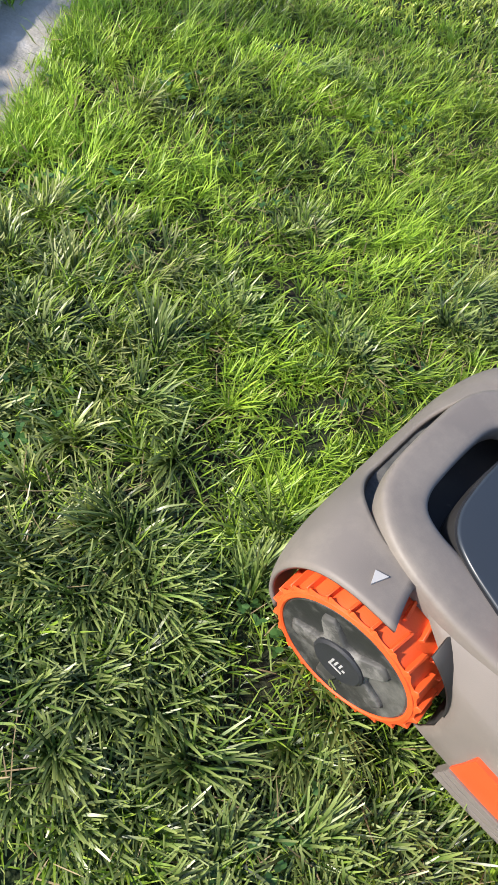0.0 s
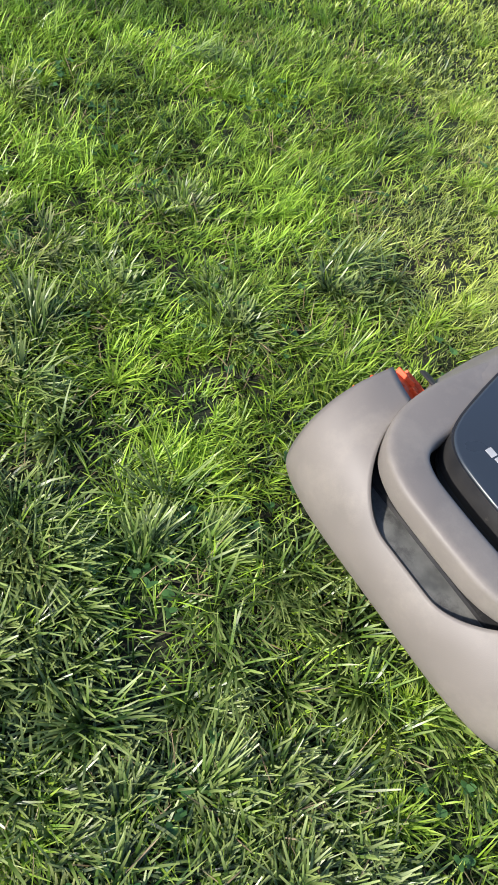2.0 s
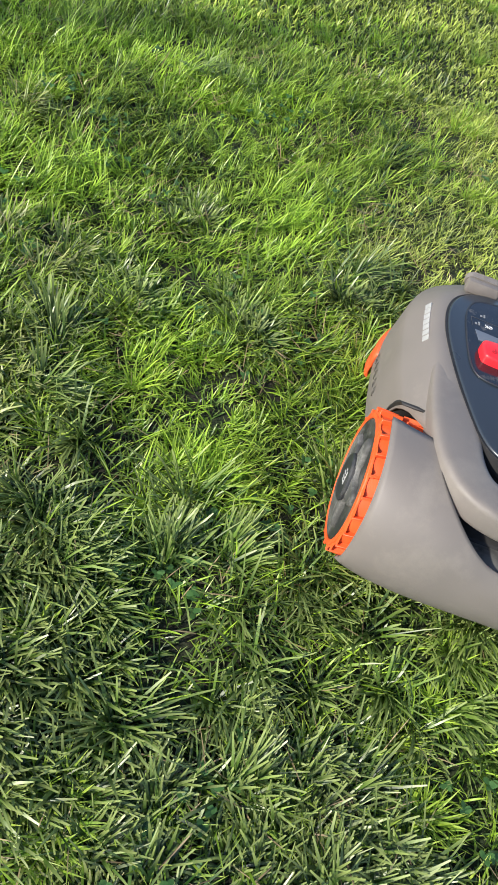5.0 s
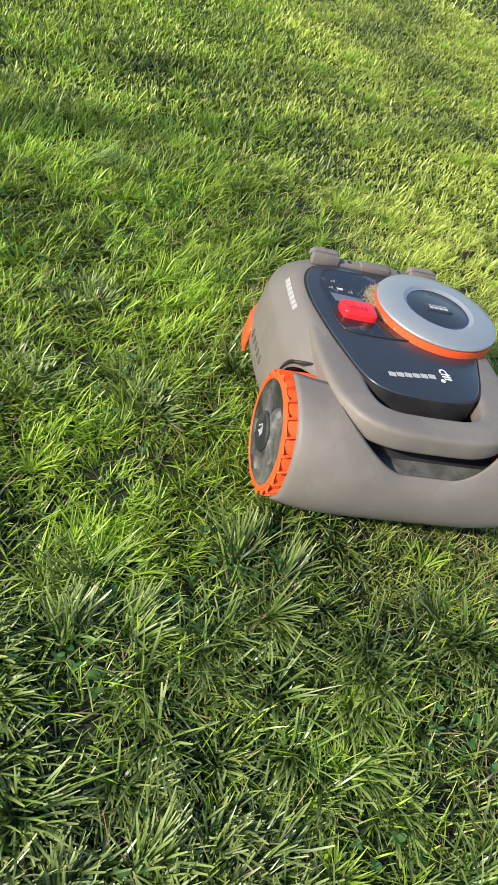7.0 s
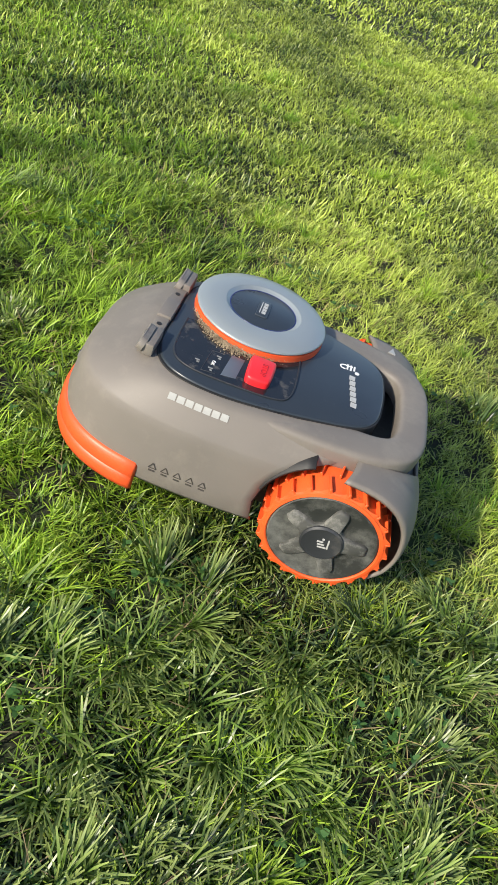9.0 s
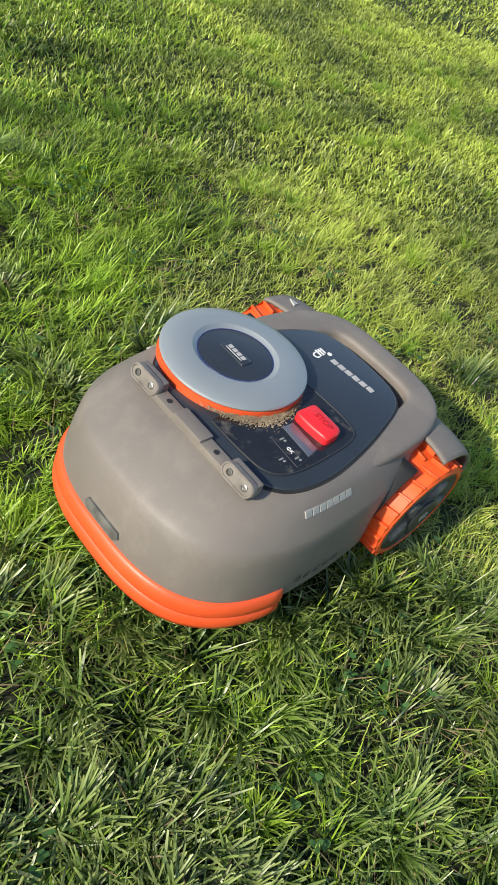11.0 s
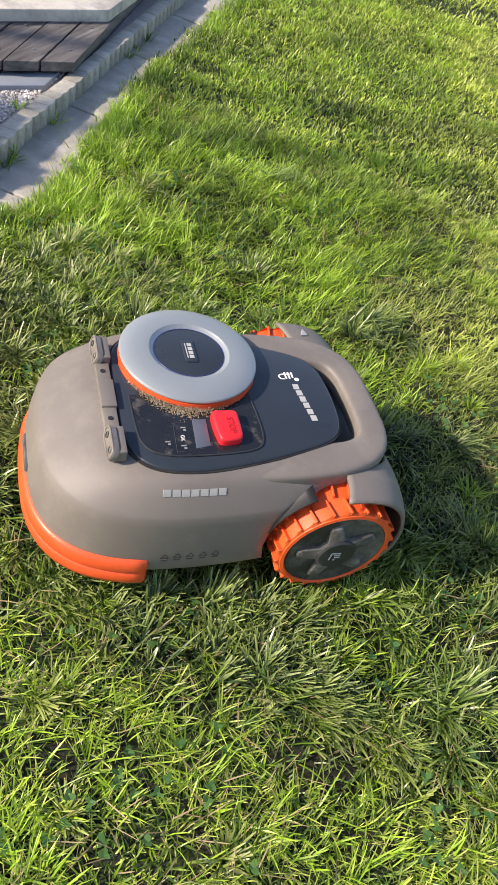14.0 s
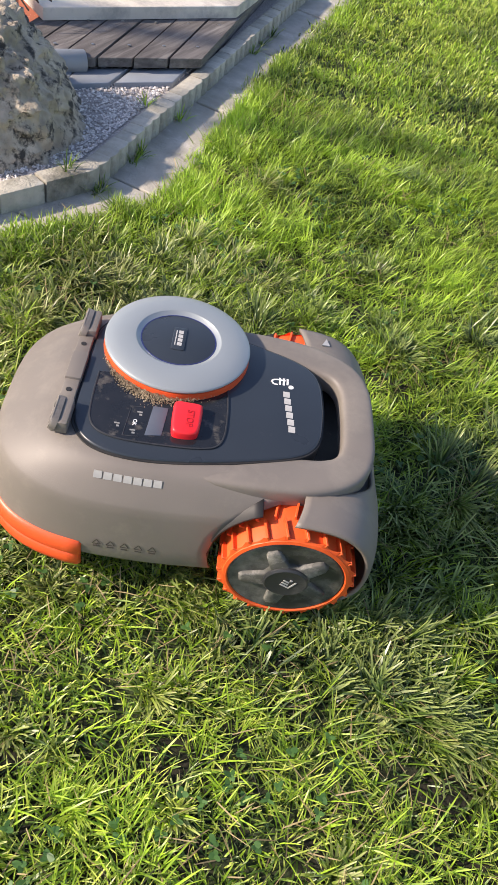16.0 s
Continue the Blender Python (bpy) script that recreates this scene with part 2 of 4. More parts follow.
def box(bm, x0, x1, y0, y1, z0, z1, bevel=0.0, segments=2, m=None):
    r = bmesh.ops.create_cube(bm, size=1.0)
    vs = r["verts"]
    for v in vs:
        v.co = Vector((x0 + (v.co.x + 0.5) * (x1 - x0), y0 + (v.co.y + 0.5) * (y1 - y0), z0 + (v.co.z + 0.5) * (z1 - z0)))
    if bevel:
        es = list({e for v in vs for e in v.link_edges})
        r = bmesh.ops.bevel(bm, geom=es, offset=bevel, segments=segments, profile=0.6, affect="EDGES")
        vs = list({v for f in r["faces"] for v in f.verts} | {v for v in vs if v.is_valid})
    if m:
        bmesh.ops.transform(bm, matrix=m, verts=vs)
    return vs


def prism(bm, pts, z0, z1, bevel=0.0, m=None, segments=2):
    """A plate with the plan pts, from z0 to z1, its upper edge rounded."""
    n = len(pts)
    lo = [bm.verts.new((x, y, z0)) for x, y in pts]
    rings = [lo]
    cx, cy = sum(p[0] for p in pts) / n, sum(p[1] for p in pts) / n
    steps = [(0.0, bevel)] + [(bevel * (1 - math.cos(a)), bevel * (1 - math.sin(a))) for a in (0.5, 1.0, math.pi / 2)] if bevel else [(0, 0)]
    for inset, drop in steps:
        ring = []
        for x, y in pts:
            d = math.hypot(x - cx, y - cy) or 1
            ring.append(bm.verts.new((x - (x - cx) / d * inset, y - (y - cy) / d * inset, z1 - drop)))
        rings.append(ring)
    for a, b in zip(rings, rings[1:]):
        for i in range(n):
            bm.faces.new((a[i], a[(i + 1) % n], b[(i + 1) % n], b[i]))
    bm.faces.new(rings[-1])
    bm.faces.new(list(reversed(lo)))
    vs = [v for r in rings for v in r]
    if m:
        bmesh.ops.transform(bm, matrix=m, verts=vs)
    return vs


def lathe(bm, profile, segments=64, axis="z", centre=(0, 0, 0)):
    """Turn a profile of (radius, height) about an axis; open ends with radius > 0 are left open."""
    rings = []
    for r, h in profile:
        ring = []
        for i in range(segments if r > 1e-6 else 1):
            a = 2 * math.pi * i / segments
            p = (r * math.cos(a), r * math.sin(a), h) if axis == "z" else (r * math.cos(a), h, r * math.sin(a))
            ring.append(bm.verts.new(Vector(p) + Vector(centre)))
        rings.append(ring)
    for a, b in zip(rings, rings[1:]):
        n = max(len(a), len(b))
        for i in range(n):
            j = (i + 1) % n
            q = [a[i % len(a)], a[j % len(a)], b[j % len(b)], b[i % len(b)]]
            u = []
            for v in q:
                if v not in u:
                    u.append(v)
            bm.faces.new(u)


def tube(bm, path, half_w, half_h, closed=False, power=3.0, segments=16, drop=None):
    """Sweep a rounded-rectangle section (wide in plan, half_h high) along a path in space."""
    n = len(path)
    rings = []
    for i, p in enumerate(path):
        p = Vector(p)
        a = Vector(path[(i - 1) % n] if closed or i else path[0])
        b = Vector(path[(i + 1) % n] if closed or i < n - 1 else path[-1])
        t = (b - a).normalized()
        side = t.cross(Vector((0, 0, 1))).normalized()
        up = side.cross(t)
        ring = []
        for k in range(segments):
            w = 2 * math.pi * k / segments
            c, s = math.cos(w), math.sin(w)
            u = math.copysign(abs(c) ** (2 / power), c) * (half_w[i] if isinstance(half_w, list) else half_w)
            v = math.copysign(abs(s) ** (2 / power), s) * half_h
            ring.append(bm.verts.new(p + side * u + up * v))
        rings.append(ring)
    for i in range(n if closed else n - 1):
        a, b = rings[i], rings[(i + 1) % n]
        for k in range(segments):
            bm.faces.new((a[k], a[(k + 1) % segments], b[(k + 1) % segments], b[k]))
    if not closed:
        bm.faces.new(rings[0])
        bm.faces.new(rings[-1])


def smooth_line(pts, times=3):
    """Corner cutting on an open line of points."""
    pts = [Vector(p) for p in pts]
    for _ in range(times):
        q = [pts[0]]
        for a, b in zip(pts, pts[1:]):
            q += [a.lerp(b, 0.25), a.lerp(b, 0.75)]
        pts = q + [pts[-1]]
    return pts


# ---- ground and lawn setting ----
EDGE_Y = [-6.0, 0.57, 0.72, 0.92, 1.11, 1.43, 1.71, 2.0, 2.6, 12.0]
EDGE_X = [-3.4, -0.725, -0.655, -0.578, -0.602, -0.661, -0.712, -0.751, -0.805, -1.72]


def lawn_edge(y):
    return np.interp(y, EDGE_Y, EDGE_X)


SOIL_Z = -0.036


def build_ground():
    bm = bmesh.new()
    xs = sorted({-300, -60, -12, 12, 60, 300, *[round(-4 + 0.25 * i, 3) for i in range(45)]})
    ys = sorted({-300, -60, -8, 20, 60, 300, *[round(-2 + 0.25 * i, 3) for i in range(45)]})
    grid = [[bm.verts.new((x, y, SOIL_Z + (0.006 * noise.noise(Vector((x * 2, y * 2, 0))) if abs(x) < 11 and abs(y) < 19 else -0.01))) for x in xs] for y in ys]
    for j in range(len(ys) - 1):
        for i in range(len(xs) - 1):
            bm.faces.new((grid[j][i], grid[j][i + 1], grid[j + 1][i + 1], grid[j + 1][i]))
    return tagged(part("ground", bm, M_SOIL), "soil and thatch under the lawn grass, shade of the turf in its colour", "ground", kind="structure")


build_ground()


# ---- the robot mower ----
def hull_outline(x_front, width, x_back, power=2.9, n=26):
    """Half plan (y >= 0) of the hood from its back edge round to the nose."""
    pts = []
    x0 = 0.19
    for i in range(7):
        x = x_back + (x0 - x_back) * i / 7
        pts.append((x, width - 0.018 * max(0.0, (x0 - x) / x0) ** 1.7))
    for i in range(n + 1):
        a = math.pi / 2 * i / n
        pts.append((x0 + (x_front - x0) * math.sin(a) ** (2 / power), width * max(0.0, math.cos(a)) ** (2 / power)))
    return pts


def lettering(text, size, place, material, parent):
    """Raised letters that read from the front of the mower."""
    cu = bpy.data.curves.new("lettering", "FONT")
    cu.body, cu.size, cu.extrude, cu.align_x, cu.align_y = text, size * K, 0.0004, "CENTER", "CENTER"
    cu.materials.append(material)
    ob = new("lettering", cu)
    ob.parent = parent
    ob.matrix_basis = pose(place[0] * K, place[1] * K, place[2] * K + 0.0006, 0, 0, 90)
    return ob


def build_mower():
    mower = new("robot_mower")
    tagged(mower, "taupe grey robotic lawn mower with orange wheels and silver dial", "lawn mower")

    # hood: stacked plan rings, open at the wheel arches
    levels = [(0.050, 0.380, 0.168), (0.056, 0.384, 0.171), (0.085, 0.385, 0.171), (0.112, 0.381, 0.168), (0.134, 0.376, 0.1662), (0.146, 0.3715, 0.1640), (0.150, 0.368, 0.1622), (0.154, 0.363, 0.1598), (0.166, 0.346, 0.1530),
              (0.177, 0.326, 0.1455), (0.1835, 0.310, 0.1405), (0.1872, 0.296, 0.1355), (0.1895, 0.275, 0.129), (0.190, 0.256, 0.120), (0.190, 0.23, 0.09)]
    bm = bmesh.new()
    rings = []
    for z, xf, w in levels:
        back = math.sqrt(max(0.098 ** 2 - (1.16 * (z - 0.085)) ** 2, 0.00003)) if z < 0.178 else 0.005
        half = hull_outline(xf, w, back)
        def dip(x):
            return z - 0.0035 * (max(0.0, 0.12 - x) / 0.086) ** 2 if z > 0.18 else z
        ring = [bm.verts.new((x, y, dip(x))) for x, y in half] + [bm.verts.new((x, -y, dip(x))) for x, y in reversed(half[:-1])]
        rings.append(ring)
    for a, b in zip(rings, rings[1:]):
        for i in range(len(a) - 1):
            bm.faces.new((a[i], a[i + 1], b[i + 1], b[i]))
    top = rings[-1]
    for i in range(len(top) // 2):
        j = len(top) - 1 - i
        if j - i > 1:
            bm.faces.new([top[i], top[i + 1], top[j - 1], top[j]] if j - 1 > i + 1 else [top[i], top[i + 1], top[j]])
    hood = part("hood", bm, M_SHELL, mower, "taupe grey plastic hood", K, 50)
    so = hood.modifiers.new("thickness", "SOLIDIFY")
    so.thickness, so.offset = 0.004, -1

    # handle loop that runs on from the hood's shoulders
    # (x, y, z, half width): flat-topped, broad along the deck, slimmer across the back
    side = [(0.200, 0.108, 0.167, 0.021), (0.130, 0.1105, 0.1712, 0.0264), (0.070, 0.1108, 0.1735, 0.0283), (0.015, 0.1085, 0.1740, 0.0275), (-0.026, 0.1015, 0.1735, 0.0245),
            (-0.054, 0.085, 0.173, 0.0225), (-0.0665, 0.056, 0.1725, 0.0215), (-0.0680, 0.020, 0.1725, 0.0212)]
    loop = smooth_line(side + [(x, -y, z, w) for x, y, z, w in reversed(side)], 3)
    bm = bmesh.new()
    tube(bm, [p.to_3d() for p in loop], [p[3] for p in loop], 0.0165, power=5.0, segments=28)
    part("handle", bm, M_SHELL, mower, "taupe carrying handle round the rear", K, 70)

    # dark chassis under the hood
    bm = bmesh.new()
    box(bm, -0.070, 0.330, -0.112, 0.112, 0.034, 0.135, 0.012)
    box(bm, 0.02, 0.285, -0.118, 0.118, 0.13, 0.181, 0.01)
    for s in (-1, 1):
        box(bm, -0.05, 0.20, s * 0.1145 - 0.0065, s * 0.1145 + 0.0065, 0.05, 0.164)
    part("chassis", bm, M_VOID, mower, "black plastic underbody", K)
    bm = bmesh.new()
    prism(bm, [(-0.0995, -0.05), (-0.0965, -0.080), (-0.078, -0.108), (-0.03, -0.122), (0.02, -0.122), (0.02, 0.122), (-0.03, 0.122), (-0.078, 0.108), (-0.0965, 0.080), (-0.0995, 0.05)], 0.10, 0.1285, 0.004)
    part("recess_floor", bm, M_DUST, mower, "dusty dark recess below the handle", K)

    # rear cover: a quarter barrel over the back of both wheels, dished in the middle
    arc = smooth_line([(-0.092, 0.042), (-0.108, 0.062), (-0.113, 0.095), (-0.104, 0.135), (-0.082, 0.163), (-0.048, 0.177), (-0.006, 0.179)], 3)
    bm = bmesh.new()
    rows = []
    ny = 56
    for j in range(ny + 1):
        y = -0.175 + 0.350 * j / ny
        s = abs(y) / 0.175
        e = min(1, max(0, (abs(y) - 0.030) / 0.112))
        cut = 0.131 + 0.0505 * e * e * (3 - 2 * e)
        line = [p for p in arc if p[1] <= cut]
        if len(line) < len(arc):
            a, b = arc[len(line) - 1], arc[len(line)]
            f = (cut - a[1]) / max(b[1] - a[1], 1e-6)
            line = line + [a.lerp(b, min(1, max(0, f)))]
        m = 26
        lens = [0]
        for a, b in zip(line, line[1:]):
            lens.append(lens[-1] + (b - a).length)
        row = []
        for i in range(m + 1):
            d = lens[-1] * i / m
            k = max(q for q in range(len(lens)) if lens[q] <= d + 1e-9)
            k = min(k, len(line) - 2)
            p = line[k].lerp(line[k + 1], (d - lens[k]) / max(lens[k + 1] - lens[k], 1e-9))
            x, z = p[0] + 0.016 * s ** 5 + 0.005 * (1 - e) * max(0.0, (i / m - 0.72) / 0.28) ** 1.6, p[1]
            if s > 0.955:
                x, z = x + 0.3 * (s - 0.955) * (0 - x), z - 0.3 * (s - 0.955) * (z - 0.085)
            row.append(bm.verts.new((x, y, z)))
        rows.append(row)
    for a, b in zip(rows, rows[1:]):
        for i in range(26):
            bm.faces.new((a[i], a[i + 1], b[i + 1], b[i]))
    cover = part("rear_cover", bm, M_SHELL, mower, "taupe rear cover with wheel fenders", K, 60)
    so = cover.modifiers.new("thickness", "SOLIDIFY")
    so.thickness, so.offset = 0.005, 0
    # painted arrow
    bm = bmesh.new()
    a = [(-0.034, -0.147), (-0.022, -0.144), (-0.029, -0.160)]
    prism(bm, a, 0.176, 0.1815)
    bmesh.ops.rotate(bm, cent=(-0.03, -0.15, 0.178), matrix=Matrix.Rotation(radians(-9), 3, "Y"), verts=bm.verts)
    part("arrow_mark", bm, M_GREYPRINT, cover, "white arrow mark", K)

    # dark liners inside the wheel arches
    for s in (1, -1):
        bm = bmesh.new()
        arch = [(radians(a), r) for a in range(-8, 64, 7) for r in (0.0968,)]
        rows = [[bm.verts.new((r * math.cos(a), s * y, 0.085 + r * math.sin(a))) for y in (0.112, 0.163)] for a, r in arch]
        for p, q in zip(rows, rows[1:]):
            bm.faces.new((p[0], p[1], q[1], q[0]))
        liner = part("wheel_liner", bm, M_VOID, mower, "black liner of the wheel arch", K)
        so = liner.modifiers.new("thickness", "SOLIDIFY")
        so.thickness, so.offset = 0.003, 0

    # orange bumper round the nose
    bm = bmesh.new()
    prof = [(0.000, 0.030), (0.0065, 0.032), (0.009, 0.040), (0.0085, 0.050), (0.006, 0.053), (0.0075, 0.056), (0.0075, 0.066), (0.005, 0.073), (0.0015, 0.0765), (-0.004, 0.077)]
    half = [p for p in hull_outline(0.384, 0.170, 0.114) if p[0] > 0.246]
    half = [(0.246, half[0][1])] + half
    line = half + [(x, -y) for x, y in reversed(half[:-1])]
    rows = []
    for i, (x, y) in enumerate(line):
        a, b = line[max(i - 1, 0)], line[min(i + 1, len(line) - 1)]
        t = Vector((b[0] - a[0], b[1] - a[1], 0)).normalized()
        out = Vector((-t.y, t.x, 0))
        if out.dot(Vector((x - 0.2, y, 0))) < 0:
            out = -out
        e = min(1.0, min(i, len(line) - 1 - i) / 2.0 + 0.35)
        rows.append([bm.verts.new((x + out.x * o * e, y + out.y * o * e, 0.030 + (z - 0.030) * (0.9 + 0.1 * e))) for o, z in prof])
    for a, b in zip(rows, rows[1:]):
        for i in range(len(prof) - 1):
            bm.faces.new((a[i], a[i + 1], b[i + 1], b[i]))
    bumper = part("bumper", bm, M_ORANGE, mower, "orange front bumper", K, 60)
    so = bumper.modifiers.new("thickness", "SOLIDIFY")
    so.thickness, so.offset = 0.004, -1
    bm = bmesh.new()
    prism(bm, [(-0.028, -0.005), (0.028, -0.005), (0.032, 0.002), (0.026, 0.009), (-0.026, 0.009), (-0.032, 0.002)], -0.004, 0.0012, 0.001,
          Matrix(((0, 0.10, 0.99, 0.3855), (1, 0, 0, 0.0), (0, -0.99, 0.10, 0.092), (0, 0, 0, 1))))
    part("nose_badge", bm, M_DUST, mower, "dull grey badge on the nose", K)

    # right flank: orange strip over a ribbed skirt, from behind the arch to the bumper
    run = [(0.136 + 0.012 * i, -(0.1735 - 0.018 * max(0.0, (0.19 - 0.136 - 0.012 * i) / 0.19) ** 1.7)) for i in range(10)]
    bm = bmesh.new()
    prism(bm, run + [(x, y + 0.008) for x, y in reversed(run)], 0.059, 0.108, 0.002)
    part("side_strip", bm, M_ORANGE, mower, "orange strip on the flank", K, 50)
    bm = bmesh.new()
    for i in range(6):
        prism(bm, [(x, y - 0.0015 - 0.0010 * (i % 2)) for x, y in run] + [(x, y + 0.008) for x, y in reversed(run)], 0.025 + 0.0056 * i, 0.0306 + 0.0056 * i, 0.0008)
    part("ribbed_skirt", bm, M_SHELL, mower, "ribbed taupe skirt under the orange strip", K, 50)

    # dark deck panel
    halves = [(0.279, 0.0), (0.279, 0.060), (0.276, 0.083), (0.266, 0.102), (0.250, 0.116), (0.225, 0.1245), (0.190, 0.1265), (0.150, 0.122), (0.100, 0.1115), (0.050, 0.0975), (0.018, 0.087), (-0.004, 0.074), (-0.016, 0.052), (-0.019, 0.026), (-0.020, 0.0)]
    outline = [(p[0], p[1]) for p in smooth_line([(x, y, 0) for x, y in halves], 2)]
    outline = outline + [(x, -y) for x, y in reversed(outline[1:-1])]
    bm = bmesh.new()
    prism(bm, outline, 0.150, 0.1935, 0.003)
    deck = part("deck_panel", bm, M_DECK, mower, "dark slate control deck", K)
    gap = [(x * 1.012 - 0.0015, y * 1.022) for x, y in outline]
    bm = bmesh.new()
    prism(bm, gap, 0.16, 0.1908)
    part("gap_seal", bm, M_VOID, mower, "", K)
    # clear cover over the keys, with its raised rim
    keys = [(p[0], p[1]) for p in smooth_line([(0.262, 0.0, 0), (0.262, 0.045, 0), (0.258, 0.088, 0), (0.232, 0.104, 0), (0.180, 0.104, 0), (0.118, 0.099, 0), (0.101, 0.085, 0), (0.099, 0.04, 0), (0.104, -0.02, 0)], 3)]
    bm = bmesh.new()
    prism(bm, keys, 0.1925, 0.1948)
    part("key_cover", bm, M_GLASSY, deck, "glossy black key panel with clippings", K)
    bm = bmesh.new()
    tube(bm, [(x, y, 0.1948) for x, y in keys], 0.0011, 0.0008, segments=8, power=2)
    part("cover_rim", bm, M_DARK, deck, "", K)
    bm = bmesh.new()
    prism(bm, [(0.171, 0.044), (0.189, 0.044), (0.1925, 0.093), (0.1735, 0.089)], 0.1945, 0.1954, 0.0004)
    part("display", bm, M_DISPLAY, deck, "grey display window", K)
    for kx, ky in ((0.203, 0.060), (0.207, 0.090), (0.226, 0.083)):
        bm = bmesh.new()
        box(bm, kx - 0.0032, kx + 0.0032, ky - 0.0032, ky - 0.0012, 0.1946, 0.1953)
        box(bm, kx - 0.0032, kx + 0.0002, ky + 0.0006, ky + 0.0032, 0.1946, 0.1953)
        part("key_symbol", bm, M_FADED, deck, "", K)
    bm = bmesh.new()
    for a, b in (((0.197, 0.048), (0.214, 0.050)), ((0.214, 0.050), (0.217, 0.098)), ((0.217, 0.098), (0.199, 0.096))):
        tube(bm, [(a[0], a[1], 0.1949), (b[0], b[1], 0.1949)], 0.0005, 0.0004, segments=6, power=2)
    part("key_outline", bm, M_DARK, deck, "", K)
    # red stop button
    sp = [(p[0], p[1]) for p in smooth_line([(0.150, 0.037, 0), (0.133, 0.037, 0), (0.130, 0.042, 0), (0.131, 0.081, 0), (0.136, 0.088, 0), (0.159, 0.090, 0), (0.164, 0.084, 0), (0.166, 0.043, 0), (0.162, 0.037, 0), (0.150, 0.037, 0)], 2)][:-1]
    bm = bmesh.new()
    prism(bm, sp, 0.193, 0.2065, 0.0042)
    stop = part("stop_button", bm, M_RED, deck, "red stop button", K, 60)
    lettering("STOP", 0.0115, (0.1445, 0.0655, 0.2062), M_DARKRED, stop)
    lettering("OK", 0.0068, (0.2065, 0.0755, 0.1946), M_WHITE, deck)
    # lettering and emblem as plain bars
    bm = bmesh.new()
    box(bm, -0.0042 * K, 0.0042 * K, -0.0050 * K, 0.0050 * K, -0.0005 * K, 0.0003 * K)
    bar = mesh_of("name_bar", bm, M_GREYPRINT)
    for i in range(6):
        ob = new("name_bar", bar)
        ob.parent = deck
        ob.matrix_basis = pose((0.0281 - 0.0016 * i) * K, (-0.0175 + 0.0120 * i) * K, 0.1936 * K)
    bm = bmesh.new()
    for dx, y0, y1 in ((0.0, -0.047, -0.036), (0.005, -0.047, -0.034), (0.010, -0.047, -0.034)):
        box(bm, 0.026 + dx, 0.0285 + dx, y0, y1, 0.1930, 0.1939)
    tube(bm, smooth_line([(0.040, -0.034, 0.1936), (0.046, -0.034, 0.1936), (0.048, -0.040, 0.1936), (0.043, -0.0435, 0.1936), (0.030, -0.0435, 0.1936)], 2), 0.0012, 0.0005, segments=6, power=2)
    lathe(bm, [(0.0034, 0.1930), (0.0034, 0.1939), (0.0, 0.1939)], 16, centre=(0.0225, -0.0325, 0))
    part("emblem", bm, M_WHITE, deck, "white emblem of plain strokes", K)

    # dial: silver ring on an orange collar
    cx, cy = 0.174, -0.066
    bm = bmesh.new()
    lathe(bm, [(0.0, 0.185), (0.0925, 0.185), (0.0940, 0.1950), (0.0930, 0.2035), (0.0865, 0.2050), (0.0, 0.2050)], 72, centre=(cx, cy, 0))
    dial = part("dial_collar", bm, M_ORANGE, mower, "orange collar under the dial", K)
    bm = bmesh.new()
    lathe(bm, [(0.050, 0.2040), (0.0905, 0.2040), (0.0926, 0.2052), (0.0934, 0.2070), (0.0927, 0.2088), (0.0905, 0.2104), (0.075, 0.2134), (0.0575, 0.2150), (0.0545, 0.2146), (0.0525, 0.2130), (0.0485, 0.2108), (0.0475, 0.2080)], 96, centre=(cx, cy, 0))
    part("silver_ring", bm, M_SILVER, dial, "brushed silver ring", K, 30)
    bm = bmesh.new()
    lathe(bm, [(0.0480, 0.2035), (0.0480, 0.2105), (0.0465, 0.2111), (0.0, 0.2114)], 72, centre=(cx, cy, 0))
    hubcap = part("dial_cap", bm, M_DECK, dial, "dark round cap", K)
    # Blue glow of the light ring put into its colour; nothing is emitted.
    bm = bmesh.new()
    lathe(bm, [(0.0470, 0.2100), (0.0470, 0.2112), (0.0482, 0.2114), (0.0486, 0.2106)], 72, centre=(cx, cy, 0))
    part("light_ring", bm, M_BLUE, dial, "thin blue light ring round the cap, its glow as colour", K)
    bm = bmesh.new()
    rr = [(p[0], p[1]) for p in smooth_line([(-0.008, -0.0215, 0), (0.008, -0.0215, 0), (0.0085, -0.02, 0), (0.0085, 0.02, 0), (0.008, 0.0215, 0), (-0.008, 0.0215, 0), (-0.0085, 0.02, 0), (-0.0085, -0.02, 0), (-0.008, -0.0215, 0)], 2)][:-1]
    prism(bm, [(cx + x, cy + y) for x, y in rr], 0.2105, 0.2133, 0.0014)
    part("cap_plate", bm, M_DECK, hubcap, "", K)
    bm = bmesh.new()
    for i in range(4):
        box(bm, cx - 0.0045, cx + 0.0015, cy - 0.015 + 0.0078 * i, cy - 0.0088 + 0.0078 * i, 0.2131, 0.2136)
    box(bm, cx + 0.0035, cx + 0.0048, cy - 0.015, cy + 0.0145, 0.2131, 0.2136)
    part("cap_bars", bm, M_GREYPRINT, hubcap, "", K)

    # dry clippings gathered against the collar
    rng = random.Random(5)
    bm = bmesh.new()
